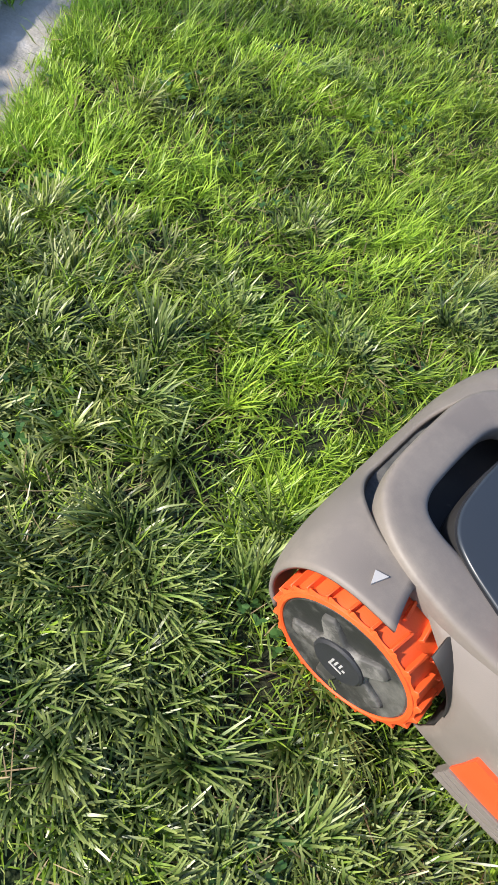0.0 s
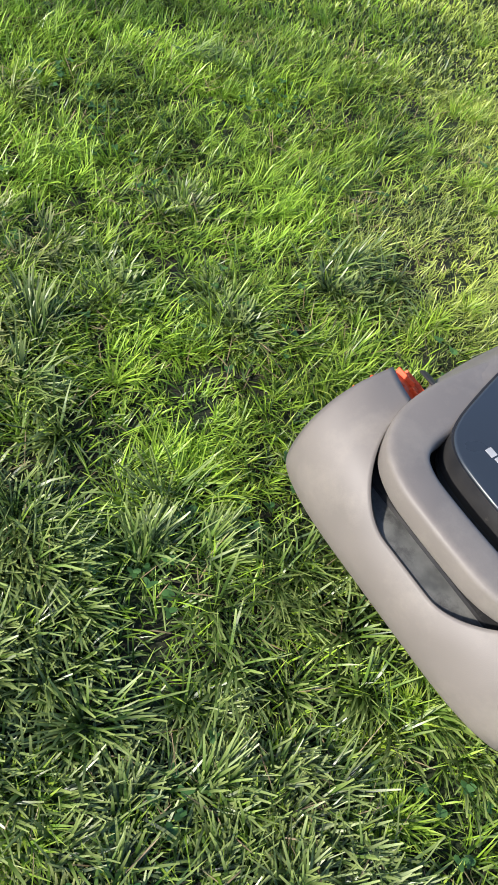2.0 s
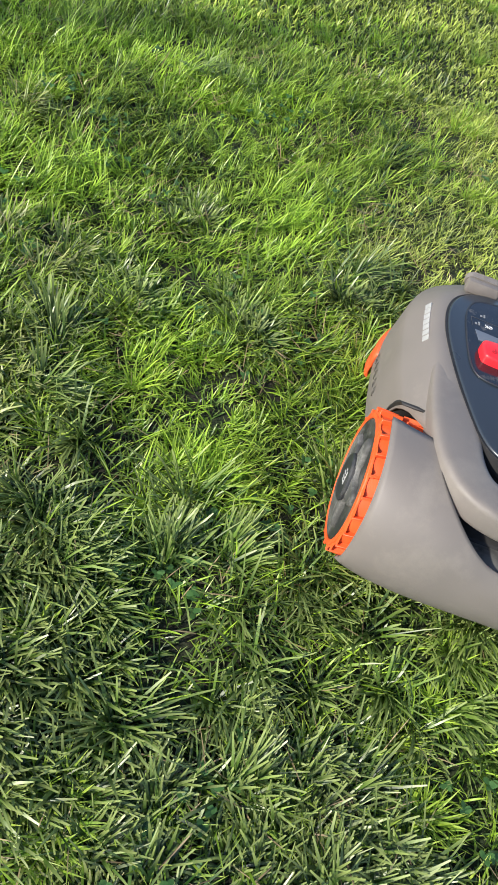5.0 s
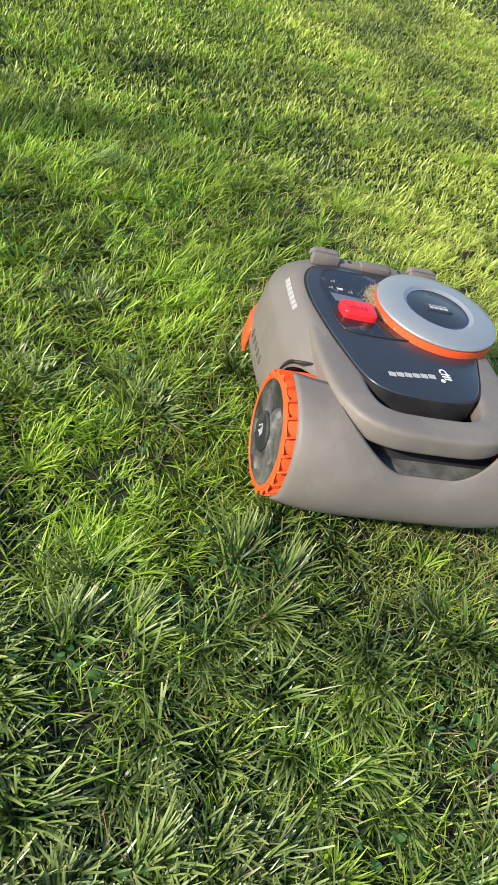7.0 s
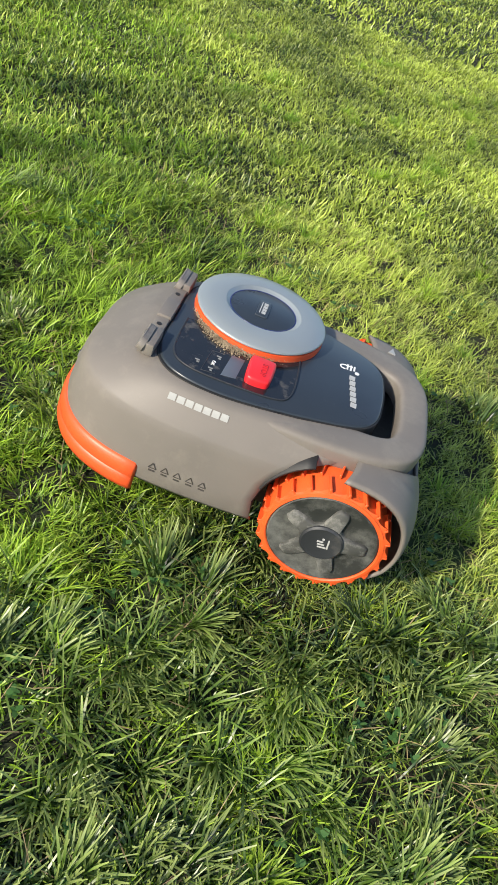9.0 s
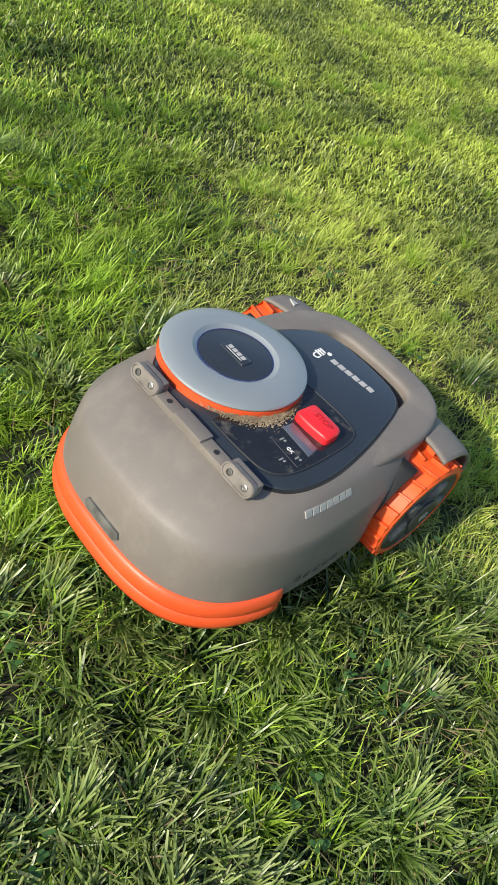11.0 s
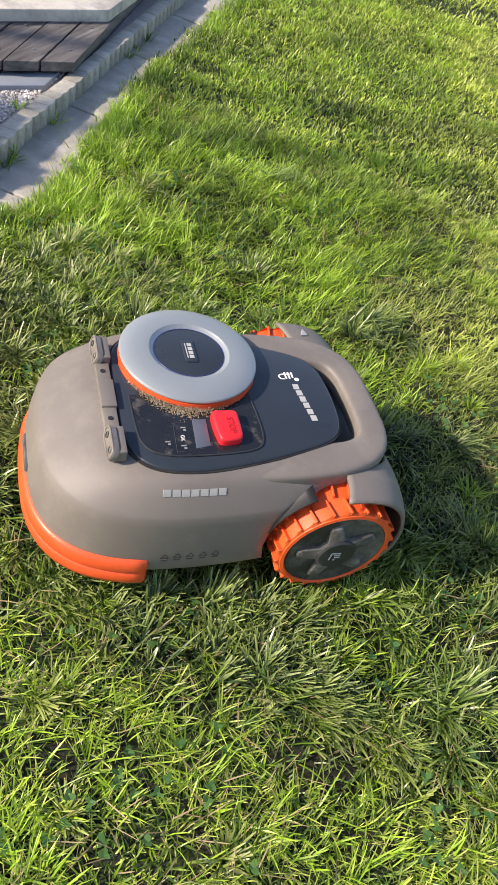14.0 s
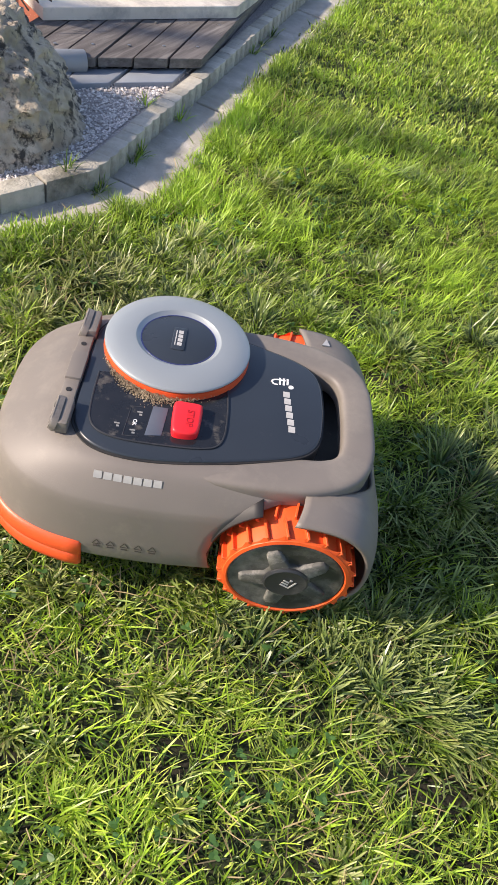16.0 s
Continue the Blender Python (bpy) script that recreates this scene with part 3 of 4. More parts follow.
    for i in range(1500):
        a = radians(rng.gauss(70, 19))
        r = 0.0935 + abs(rng.gauss(0, 0.0026 + 0.004 * max(0.0, math.cos(3 * (a - 1.35)))))
        x, y = cx + r * math.cos(a), cy + r * math.sin(a)
        if not (0.10 < x < 0.262 and y < 0.10):
            continue
        s = rng.uniform(0.0004, 0.0013)
        m = Matrix.Translation((x, y, 0.1953 + max(0, 0.0045 - (r - 0.0935) * 0.4) * rng.random())) @ Euler((rng.random() * 6, rng.random() * 6, rng.random() * 6)).to_matrix().to_4x4()
        box(bm, -s, s, -s * 0.35, s * 0.35, -s * 0.25, s * 0.25, m=m)
    tagged(part("chaff", bm, M_CLIP, mower, "dry tan grass clippings against the dial", K), kind="stuff")

    # accessory bracket across the hood
    bm = bmesh.new()
    box(bm, 0.2805, 0.2985, -0.100, 0.103, 0.186, 0.1965, 0.0025)
    box(bm, 0.2795, 0.2990, -0.024, 0.024, 0.190, 0.2000, 0.002)
    for s in (-1, 1):
        box(bm, 0.2780, 0.2930, s * 0.082 - 0.0215 + 0.0015, s * 0.082 + 0.0215 + 0.0015, 0.188, 0.2050, 0.003)
    bracket = part("bracket", bm, M_SHELL, mower, "taupe accessory bracket with screw lugs", K)
    for s in (-1, 1):
        # upright plate with round ends, a raised rim and a sunk face
        round_plate = [(h * math.cos(a) + e, h * math.sin(a)) for e, a0 in ((0.0145, -90), (-0.0145, 90)) for h in (0.0098,) for a in [radians(a0 + 15 * i) for i in range(13)]]
        lean = Matrix.Translation((0.2945, s * 0.082 + 0.0015, 0.1985)) @ Matrix(((0, -0.30, 0.95, 0), (1, 0, 0, 0), (0, 0.95, 0.30, 0), (0, 0, 0, 1)))
        bm = bmesh.new()
        prism(bm, round_plate, -0.004, 0.0030, 0.0008, lean)
        rim_line = [lean @ Vector((x * 0.93, y * 0.90, 0.0032)) for x, y in round_plate]
        tube(bm, rim_line, 0.0013, 0.0013, closed=True, power=2, segments=8)
        part("lug", bm, M_LUG, bracket, "paler upright lug with two screw holes", K)
        for d in (-0.012, 0.012):
            bm = bmesh.new()
            lathe(bm, [(0.0042, 0.0), (0.0042, 0.0012), (0.003, 0.0016), (0.0028, 0.0002), (0.0, 0.0002)], 16)
            bmesh.ops.transform(bm, matrix=Matrix.Translation((0.2974, s * 0.082 + 0.0015 + d, 0.1995)) @ Matrix.Rotation(radians(72), 4, "Y"), verts=bm.verts)
            part("screw", bm, M_DUST if d < 0 else M_STEEL, bracket, "", K)
        bm = bmesh.new()
        lathe(bm, [(0.0034, 0.1962), (0.0034, 0.1972), (0.0, 0.1970)], 14, centre=(0.290, s * 0.042, 0))
        part("screw", bm, M_VOID, bracket, "", K)

    # name bars on both shoulders, warning marks on both flanks
    for s in (1, -1):
        bm = bmesh.new()
        box(bm, -0.0047 * K, 0.0047 * K, -0.0042 * K, 0.0042 * K, -0.004 * K, 0.0001 * K)
        bar = mesh_of("name_bar", bm, M_NAME)
        for i in range(7):
            x = 0.2347 - 0.0112 * i
            y = 0.1465 - 0.018 * max(0.0, (0.19 - x) / 0.19) ** 1.7 - 0.0016 * max(0.0, (x - 0.19) / 0.05) ** 2
            ob = new("name_bar", bar)
            ob.parent = hood
            ob.matrix_basis = Matrix.Translation((x * K, s * y * K, 0.1765 * K)) @ Matrix.Rotation(radians(-s * 56), 4, "X")
        for i in range(5):
            x = 0.228 - 0.0165 * i
            bm = bmesh.new()
            y = 0.1712 - 0.018 * max(0.0, (0.19 - x) / 0.19) ** 1.7
            m = Matrix(((1, 0, 0, x), (0, 0, s, s * (y - 0.001)), (0, 1, 0, 0.083), (0, 0, 0, 1)))
            tube_pts = [(-0.005, -0.003, 0.0012), (0.005, -0.003, 0.0012), (0.0, 0.0055, 0.0012)]
            for a, b in zip(tube_pts, tube_pts[1:] + tube_pts[:1]):
                d = (Vector(b) - Vector(a)).normalized() * 0.0007
                q = Vector((-d.y, d.x, 0))
                v = [bm.verts.new(Vector(c)) for c in (Vector(a) - q, Vector(b) - q, Vector(b) + q, Vector(a) + q)]
                bm.faces.new(v)
            box(bm, -0.004, 0.004, -0.0085, -0.0062, 0.0, 0.0012)
            bmesh.ops.transform(bm, matrix=m, verts=bm.verts)
            part("warning_mark", bm, M_BLACKPRINT, hood, "", K)

    # driven wheels
    RIM = 0.83
    wheels = []
    for s in (1, -1):
        wheel = new("wheel")
        wheel.parent = mower
        wheel.matrix_basis = pose(0, s * 0.155 * K, 0.085 * K)
        wheel["label"] = "orange ribbed wheel with a dusty black disc"
        bm = bmesh.new()
        lathe(bm, [(0.080, -0.030), (0.090, -0.031), (0.0935, -0.027), (0.0935, 0.024), (0.0915, 0.0285), (0.0865, 0.0295), (0.0845, 0.0280), (0.0845, 0.020)], 96, "y")
        n = 22
        for row, (y0, y1, turn) in enumerate(((-0.029, -0.002, 0.0), (0.001, 0.0275, 0.5))):
            rb = bmesh.new()
            box(rb, 0.091 * RIM, 0.1005 * RIM, y0, y1, -0.0015, 0.0015, 0.0005, 1, Matrix.Rotation(radians(9 if row else -9), 4, "X"))
            bmesh.ops.scale(rb, vec=(K, K * s, K), verts=rb.verts)
            rib = mesh_of("tread_rib", rb, M_TYRE)
            for i in range(n):
                ob = new("tread_rib", rib)
                ob.parent = wheel
                ob.matrix_basis = Matrix.Rotation(-2 * math.pi * (i + turn) / n * s, 4, "Y")
        # scalloped edges between the ribs
        for i in range(n):
            a0, a1 = 2 * math.pi * (i + 0.5) / n, 2 * math.pi * (i + 1.5) / n
            inner, outer = [], []
            for k in range(7):
                f = k / 6
                a = a0 + (a1 - a0) * f
                r = 0.1 - 0.0058 * max(0.0, math.sin(math.pi * f)) ** 0.8
                inner.append(bm.verts.new((0.089 * math.cos(a), s * 0, 0.089 * math.sin(a))))
                outer.append(bm.verts.new((r * math.cos(a), 0, r * math.sin(a))))
            for grp, yy in ((inner, 0.0285), (outer, 0.0262)):
                for v in grp:
                    v.co.y = yy
            for k in range(6):
                bm.faces.new((inner[k], inner[k + 1], outer[k + 1], outer[k]))
        if s < 0:
            bmesh.ops.rotate(bm, cent=(0, 0, 0), matrix=Matrix.Rotation(math.pi, 3, "X"), verts=bm.verts)
        bmesh.ops.scale(bm, vec=(RIM, 1, RIM), verts=bm.verts)
        part("tyre", bm, M_TYRE, wheel, "orange rubber tyre with cross ribs", K, 30)
        bm = bmesh.new()
        lathe(bm, [(0.085, 0.010), (0.085, 0.0265), (0.082, 0.0285), (0.076, 0.0275), (0.040, 0.0255), (0.030, 0.0265), (0.0, 0.0265)], 80, "y")
        if s < 0:
            bmesh.ops.rotate(bm, cent=(0, 0, 0), matrix=Matrix.Rotation(math.pi, 3, "X"), verts=bm.verts)
        bmesh.ops.scale(bm, vec=(RIM, 1, RIM), verts=bm.verts)
        disc = part("wheel_disc", bm, M_RIM, wheel, "dusty black wheel disc with a star relief", K)
        # five broad raised arms
        bm = bmesh.new()
        star = []
        for i in range(5):
            a = 2 * math.pi * i / 5 + 0.3
            for w, r in ((-0.40, 0.036), (-0.17, 0.064), (-0.10, 0.069), (0.10, 0.069), (0.17, 0.064), (0.40, 0.036)):
                star.append((r * math.cos(a + w), r * math.sin(a + w)))
        prism(bm, star, 0.024, 0.0318, 0.005, Matrix(((1, 0, 0, 0), (0, 0, 1, 0), (0, 1, 0, 0), (0, 0, 0, 1))))
        if s < 0:
            bmesh.ops.rotate(bm, cent=(0, 0, 0), matrix=Matrix.Rotation(math.pi, 3, "X"), verts=bm.verts)
        bmesh.ops.scale(bm, vec=(RIM, 1, RIM), verts=bm.verts)
        part("star_relief", bm, M_STAR, disc, "pale dusty star relief", K, 50)
        bm = bmesh.new()
        lathe(bm, [(0.0275, 0.030), (0.0275, 0.0335), (0.025, 0.0355), (0.021, 0.0350), (0.0, 0.0350)], 40, "y")
        if s < 0:
            bmesh.ops.rotate(bm, cent=(0, 0, 0), matrix=Matrix.Rotation(math.pi, 3, "X"), verts=bm.verts)
        part("hub_cap", bm, M_DARK, wheel, "round black hub cap", K)
        bm = bmesh.new()
        yb = 0.0350
        for x, z0, z1 in ((-0.006, -0.004, 0.007), (-0.0015, -0.005, 0.004), (0.003, -0.006, 0.002)):
            box(bm, x, x + 0.0022, yb - 0.001, yb + 0.0006, z0, z1)
        box(bm, -0.006, 0.0095, yb - 0.001, yb + 0.0006, 0.0075, 0.0095)
        box(bm, 0.0075, 0.0105, yb - 0.001, yb + 0.0006, 0.0, 0.0028)
        if s < 0:
            bmesh.ops.rotate(bm, cent=(0, 0, 0), matrix=Matrix.Rotation(math.pi, 3, "X"), verts=bm.verts)
        part("hub_emblem", bm, M_GREYPRINT, wheel, "", K)
        wheels.append(wheel)
    return mower, wheels


MOWER, WHEELS = build_mower()

# ---- garden edge: paving strip, kerb, gravel bed, boards, boulder ----
def strip(line, y):
    return float(np.interp(y, [p[1] for p in line], [p[0] for p in line]))


KERB_FRONT = [(-1.12, -0.10), (-0.770, 0.622), (-0.690, 0.835), (-0.691, 0.90), (-0.734, 1.215), (-0.768, 1.512), (-0.832, 1.97), (-0.882, 2.36), (-1.38, 6.2)]
SLAB_Z, KERB_Z = -0.026, 0.022


def build_edge():
    paving = new("paving_strip")
    tagged(paving, "strip of weathered grey paving stones beside the lawn", "pavement", kind="structure")
    ys = [-0.1, 0.30, 0.655, 0.925, 1.44, 1.95, 2.45, 2.95, 3.5, 4.2, 5.0, 6.1]
    for a, b in zip(ys, ys[1:]):
        pts = []
        n = 5
        a2, b2 = a + 0.004, b - 0.004
        for i in range(n + 1):
            y = a2 + (b2 - a2) * i / n
            pts.append((float(lawn_edge(y)) + 0.045, y))
        for i in range(n + 1):
            y = b2 - (b2 - a2) * i / n
            pts.append((strip(KERB_FRONT, y) - 0.02, y))
        bm = bmesh.new()
        prism(bm, pts, -0.09, SLAB_Z + random.uniform(-0.003, 0.003), 0.004)
        part("paving_stone", bm, M_SLAB, paving)
    kerb = new("kerb")
    tagged(kerb, "low weathered concrete kerb with ribbed face", "kerb", kind="structure")
    # plain blocks up to the corner
    marks = [(-1.12, -0.10), (-1.032, 0.081), (-0.944, 0.262), (-0.856, 0.442), (-0.768, 0.622), (-0.731, 0.726), (-0.693, 0.832)]
    for (x0, y0), (x1, y1) in zip(marks, marks[1:]):
        d = Vector((x1 - x0, y1 - y0, 0))
        m = Matrix.Translation((x0, y0, 0)) @ Matrix.Rotation(math.atan2(d.y, d.x), 4, "Z")
        bm = bmesh.new()
        box(bm, 0.002, d.length - 0.002, 0.0, 0.048, -0.10, KERB_Z + random.uniform(-0.002, 0.002), 0.005, 2, m)
        part("kerb_stone", bm, M_CONC, kerb)
    # palisade pieces with a round front beyond it
    y = 0.848
    shape = [(0.0115, -0.0235), (0.0150, -0.0205), (0.0175, -0.012), (0.0182, 0.0), (0.0175, 0.012), (0.0150, 0.0205), (0.0115, 0.0235), (-0.026, 0.0232), (-0.026, -0.0232)]
    bm = bmesh.new()
    prism(bm, shape, -0.10, KERB_Z, 0.0012)
    stone = mesh_of("kerb_stone", bm, M_CONC)
    while y < 5.6:
        x = strip(KERB_FRONT, y)
        dx = strip(KERB_FRONT, y + 0.02) - strip(KERB_FRONT, y - 0.02)
        ob = new("kerb_stone", stone)
        ob.parent = kerb
        ob.matrix_basis = pose(x - 0.018, y, random.uniform(-0.0015, 0.0015), 0, 0, math.degrees(math.atan2(-dx, 0.04)) + random.uniform(-0.6, 0.6))
        y += 0.0465


def build_bed():
    bm = bmesh.new()
    pts = [(strip(KERB_FRONT, y) - 0.035, y) for y in (0.0, 0.3, 0.6, 0.82, 1.2, 1.6, 2.2, 3.0, 4.5, 6.0)] + [(-4.5, 6.0), (-4.5, 0.0)]
    prism(bm, pts, -0.09, 0.006)
    tagged(part("gravel_bed", bm, M_GRAVELBED), "bed of fine pale gravel behind the kerb", "gravel", kind="structure")
    rng = np.random.default_rng(3)
    count = 15000
    ys = rng.uniform(0.45, 1.62, count)
    left = rng.uniform(0, 1, count) ** 1.2 * 0.55
    xs = np.interp(ys, [p[1] for p in KERB_FRONT], [p[0] for p in KERB_FRONT]) - 0.066 - left
    base = np.array([(1, 0, 0), (-1, 0, 0), (0, 1, 0), (0, -1, 0), (0, 0, 1), (0, 0, -0.6)], float)
    tri = np.array([(0, 2, 4), (2, 1, 4), (1, 3, 4), (3, 0, 4), (2, 0, 5), (1, 2, 5), (3, 1, 5), (0, 3, 5)])
    size = rng.uniform(0.0020, 0.0046, (count, 1, 1)) * rng.uniform(0.7, 1.2, (count, 1, 3))
    a = rng.uniform(0, 6.28, count)
    v = (base[None] + rng.normal(0, 0.22, (count, 6, 3))) * size
    x = v[..., 0] * np.cos(a)[:, None] - v[..., 1] * np.sin(a)[:, None] + xs[:, None]
    y = v[..., 0] * np.sin(a)[:, None] + v[..., 1] * np.cos(a)[:, None] + ys[:, None]
    z = v[..., 2] * 0.8 + 0.009
    me = bpy.data.meshes.new("gravel")
    me.from_pydata(np.stack([x, y, z], -1).reshape(-1, 3).tolist(), [], (tri[None] + 6 * np.arange(count)[:, None, None]).reshape(-1, 3).tolist())
    me.materials.append(M_GRAVEL)
    tagged(new("gravel", me), "loose pale pinkish grey gravel chippings", "gravel", kind="stuff")


def build_flags():
    for pts in ([(-1.000, 1.135), (-0.926, 1.245), (-0.945, 1.365), (-1.028, 1.250)], [(-0.916, 1.260), (-0.816, 1.392), (-0.838, 1.505), (-0.936, 1.376)], [(-1.075, 1.01), (-0.99, 1.14), (-1.03, 1.23), (-1.13, 1.10)]):
        bm = bmesh.new()
        prism(bm, pts, -0.01, 0.021, 0.003)
        tagged(part("flagstone", bm, M_SLATE), "thin blue grey flagstone set in the gravel", "flagstone", group="flagstones in the gravel")


def build_boards():
    deck = new("wooden_deck")
    tagged(deck, "weathered dark brown deck boards with worn ends", "deck")
    a, b = Vector((-0.800, 1.528, 0)), Vector((-1.185, 1.040, 0))
    way = Vector((-0.105, 0.495, 0)).normalized()
    n = 6
    step = (b - a) / n
    for i in range(n):
        p0, p1 = a + step * i + step.normalized() * 0.004, a + step * (i + 1) - step.normalized() * 0.004
        l = 2.2
        e = random.uniform(-0.006, 0.006)
        pts = [p0 + way * e, p0 + way * l, p1 + way * l, p1 + way * e]
        bm = bmesh.new()
        prism(bm, [(p.x, p.y) for p in pts], 0.030, 0.055 + random.uniform(-0.002, 0.002), 0.003)
        part("board", bm, M_WOOD, deck)
    bm = bmesh.new()
    pts = [a + way * 0.10, a + way * 2.1, b + way * 2.1, b + way * 0.10]
    prism(bm, [(p.x - 0.01, p.y) for p in pts], 0.0, 0.029)
    part("joist", bm, M_WOOD, deck)
    # fixings
    for i in range(5):
        for k in (0.10, 0.32):
            p = a + step * (i + 0.5) + way * k
            bm = bmesh.new()
            lathe(bm, [(0.0045, 0.053), (0.0045, 0.0575), (0.0, 0.058)], 10, centre=(p.x, p.y, 0))
            part("screw", bm, M_STEEL, deck)


def build_slab():
    bm = bmesh.new()
    pts = [(-0.893, 1.905), (-1.225, 1.360), (-1.9, 1.75), (-1.45, 2.75), (-0.98, 2.55)]
    prism(bm, pts, 0.056, 0.090, 0.004)
    tagged(part("stone_slab", bm, M_PALE), "pale stone slab lying on the boards", "slab")


def build_boulder():
    centre = Vector((-1.06, 0.80, 0.09))
    # broken faces: a point on each and its outward direction
    faces = [((-0.825, 0.86, 0.02), (1.0, -0.08, 0.35)), ((-0.90, 0.90, 0.12), (1.0, 0.25, 0.95)), ((-0.835, 1.03, 0.02), (0.35, 1.0, 0.25)), ((-0.90, 0.58, 0.03), (0.45, -1.0, 0.35)),
             ((-1.02, 0.90, 0.235), (0.1, 0.3, 1.0)), ((-1.05, 0.78, 0.27), (-0.1, -0.3, 1.0)), ((-1.38, 0.80, 0.05), (-1.0, 0.1, 0.4)), ((-1.2, 1.02, 0.1), (-0.5, 1.0, 0.4)),
             ((-0.86, 0.72, 0.06), (1.0, -0.55, 0.75)), ((-1.06, 0.8, -0.02), (0, 0, -1.0)), ((-0.965, 0.97, 0.13), (0.75, 0.8, 0.8))]
    planes = []
    for p, d in faces:
        d = Vector(d).normalized()
        planes.append((d, (Vector(p) - centre).dot(d)))
    bm = bmesh.new()
    bmesh.ops.create_icosphere(bm, subdivisions=6, radius=1.0)
    for v in bm.verts:
        d = v.co.normalized()
        s = 0.0
        for nrm, h in planes:
            k = d.dot(nrm)
            if k > 0.02:
                s += (k / h) ** 14
        r = s ** (-1 / 14)
        q = d * r
        crag = 0.036 * noise.noise(q * 9 + Vector((3, 1, 2))) - 0.032 * abs(noise.noise(q * 15 + Vector((1, 5, 2)))) + 0.018 * noise.noise(q * 36) - 0.017 * abs(noise.noise(q * 70)) + 0.006 * noise.noise(q * 140)
        v.co = d * (r + crag + 0.006)
    ob = part("boulder", bm, M_ROCK, sharp=60)
    ob.matrix_basis = pose(centre.x + 0.034, centre.y + 0.048, centre.z)
    tagged(ob, "rough grey brown boulder on the gravel, lichen and pit shade in its colour", "rock")


def build_pipe():
    bm = bmesh.new()
    lathe(bm, [(0.026, -0.3), (0.030, -0.3), (0.030, 0.0), (0.0285, 0.002), (0.0255, 0.0), (0.0255, -0.28)], 40, "y")
    ob = part("pipe", bm, M_PIPE)
    ob.matrix_basis = pose(-1.022, 1.268, 0.037, 0, 0, -37)
    tagged(ob, "short length of grey plastic pipe on the gravel", "pipe")


def build_terracotta():
    bm = bmesh.new()
    prism(bm, [(-1.20, 1.06), (-1.245, 1.30), (-2.1, 5.2), (-4.2, 5.2), (-4.2, 0.9), (-1.4, 0.9)], 0.0, 0.012)
    tagged(part("red_paving", bm, M_CLAY), "red clay coloured paving behind the boards", "pavement", kind="structure")
    bm = bmesh.new()
    lathe(bm, [(0.0, 0.0), (0.035, 0.0), (0.06, 0.05), (0.058, 0.09), (0.034, 0.12), (0.036, 0.135), (0.03, 0.135), (0.028, 0.11), (0.0, 0.10)], 32)
    ob = part("flower_pot", bm, M_CLAY)
    ob.matrix_basis = pose(-1.335, 1.30, 0.012)
    tagged(ob, "brown terracotta flower pot with bare dark twigs on the red paving", "flower pot")
    rng = random.Random(8)
    for k in range(7):
        a = radians(-15 + 22 * k)
        reach, rise = rng.uniform(0.10, 0.20), rng.uniform(0.02, 0.09)
        pts = [(0.0, 0.0, 0.11), (0.25 * reach, 0.004 * k, 0.14 + rise), (0.6 * reach, rng.uniform(-0.02, 0.02), 0.10 + rise * 0.6), (reach, rng.uniform(-0.04, 0.04), 0.085 + rng.uniform(0, 0.03))]
        bm = bmesh.new()
        line = smooth_line(pts, 2)
        tube(bm, line, [0.0032 - 0.0022 * i / len(line) for i in range(len(line))], 0.0024, segments=7, power=2)
        twig = part("twig", bm, M_TWIG, ob)
        twig.matrix_basis = pose(0, 0, 0, 0, 0, math.degrees(a))


def build_shade_tree():
    """Unseen slender tree added beside the lawn; its trunk bands the grass with shade."""
    rng = random.Random(21)
    tree = new("tree")
    tagged(tree, "slender unseen shade tree with a tall bare trunk and sparse crown", "tree", group="garden trees")
    bm = bmesh.new()
    trunk = smooth_line([(0, 0, -0.05), (0.02, 0.01, 0.8), (-0.02, 0.03, 1.7), (0.03, 0.0, 3.0), (0.0, 0.02, 5.2)], 2)
    rings = []
    for i, p in enumerate(trunk):
        r = 0.050 * (1 - 0.55 * i / (len(trunk) - 1))
        rings.append([bm.verts.new((p.x + r * math.cos(2 * math.pi * k / 12) * (1 + 0.08 * rng.random()), p.y + r * math.sin(2 * math.pi * k / 12), p.z)) for k in range(12)])
    for a, b in zip(rings, rings[1:]):
        for k in range(12):
            bm.faces.new((a[k], a[(k + 1) % 12], b[(k + 1) % 12], b[k]))
    bm.faces.new(rings[-1])
    tips = []
    for i in range(9):
        a, z0 = 2.4 * i + rng.random(), 3.9 + 0.14 * i
        reach, rise = rng.uniform(0.5, 1.0), rng.uniform(0.3, 0.8)
        line = smooth_line([(0, 0, z0), (0.4 * reach * math.cos(a), 0.4 * reach * math.sin(a), z0 + 0.5 * rise), (reach * math.cos(a), reach * math.sin(a), z0 + rise)], 2)
        tube(bm, line, [0.026 - 0.019 * j / len(line) for j in range(len(line))], 0.012, segments=7, power=2)
        tips += line[len(line) // 2:]
    part("trunk", bm, M_TWIG, tree)
    verts, faces = [], []
    for p in tips:
        for _ in range(14):
            c = p + Vector((rng.gauss(0, 0.16), rng.gauss(0, 0.16), rng.gauss(0, 0.13)))
            m = Euler((rng.random() * 6, rng.random() * 6, rng.random() * 6)).to_matrix()
            k = len(verts)
            verts += [c + m @ Vector(q) for q in ((0, 0, 0), (0.018, 0.028, 0.004), (0, 0.07, 0), (-0.018, 0.028, 0.004))]
            faces.append((k, k + 1, k + 2, k + 3))
    me = bpy.data.meshes.new("crown")
    me.from_pydata([tuple(v) for v in verts], [], faces)
    me.materials.append(M_CLOVER)
    crown = new("crown", me)
    crown.parent = tree
    tree.matrix_basis = pose(-2.60, 0.02, 0.0)
    copy_thing(tree, pose(-2.80, 0.36, 0.0, 0, 0, 130))


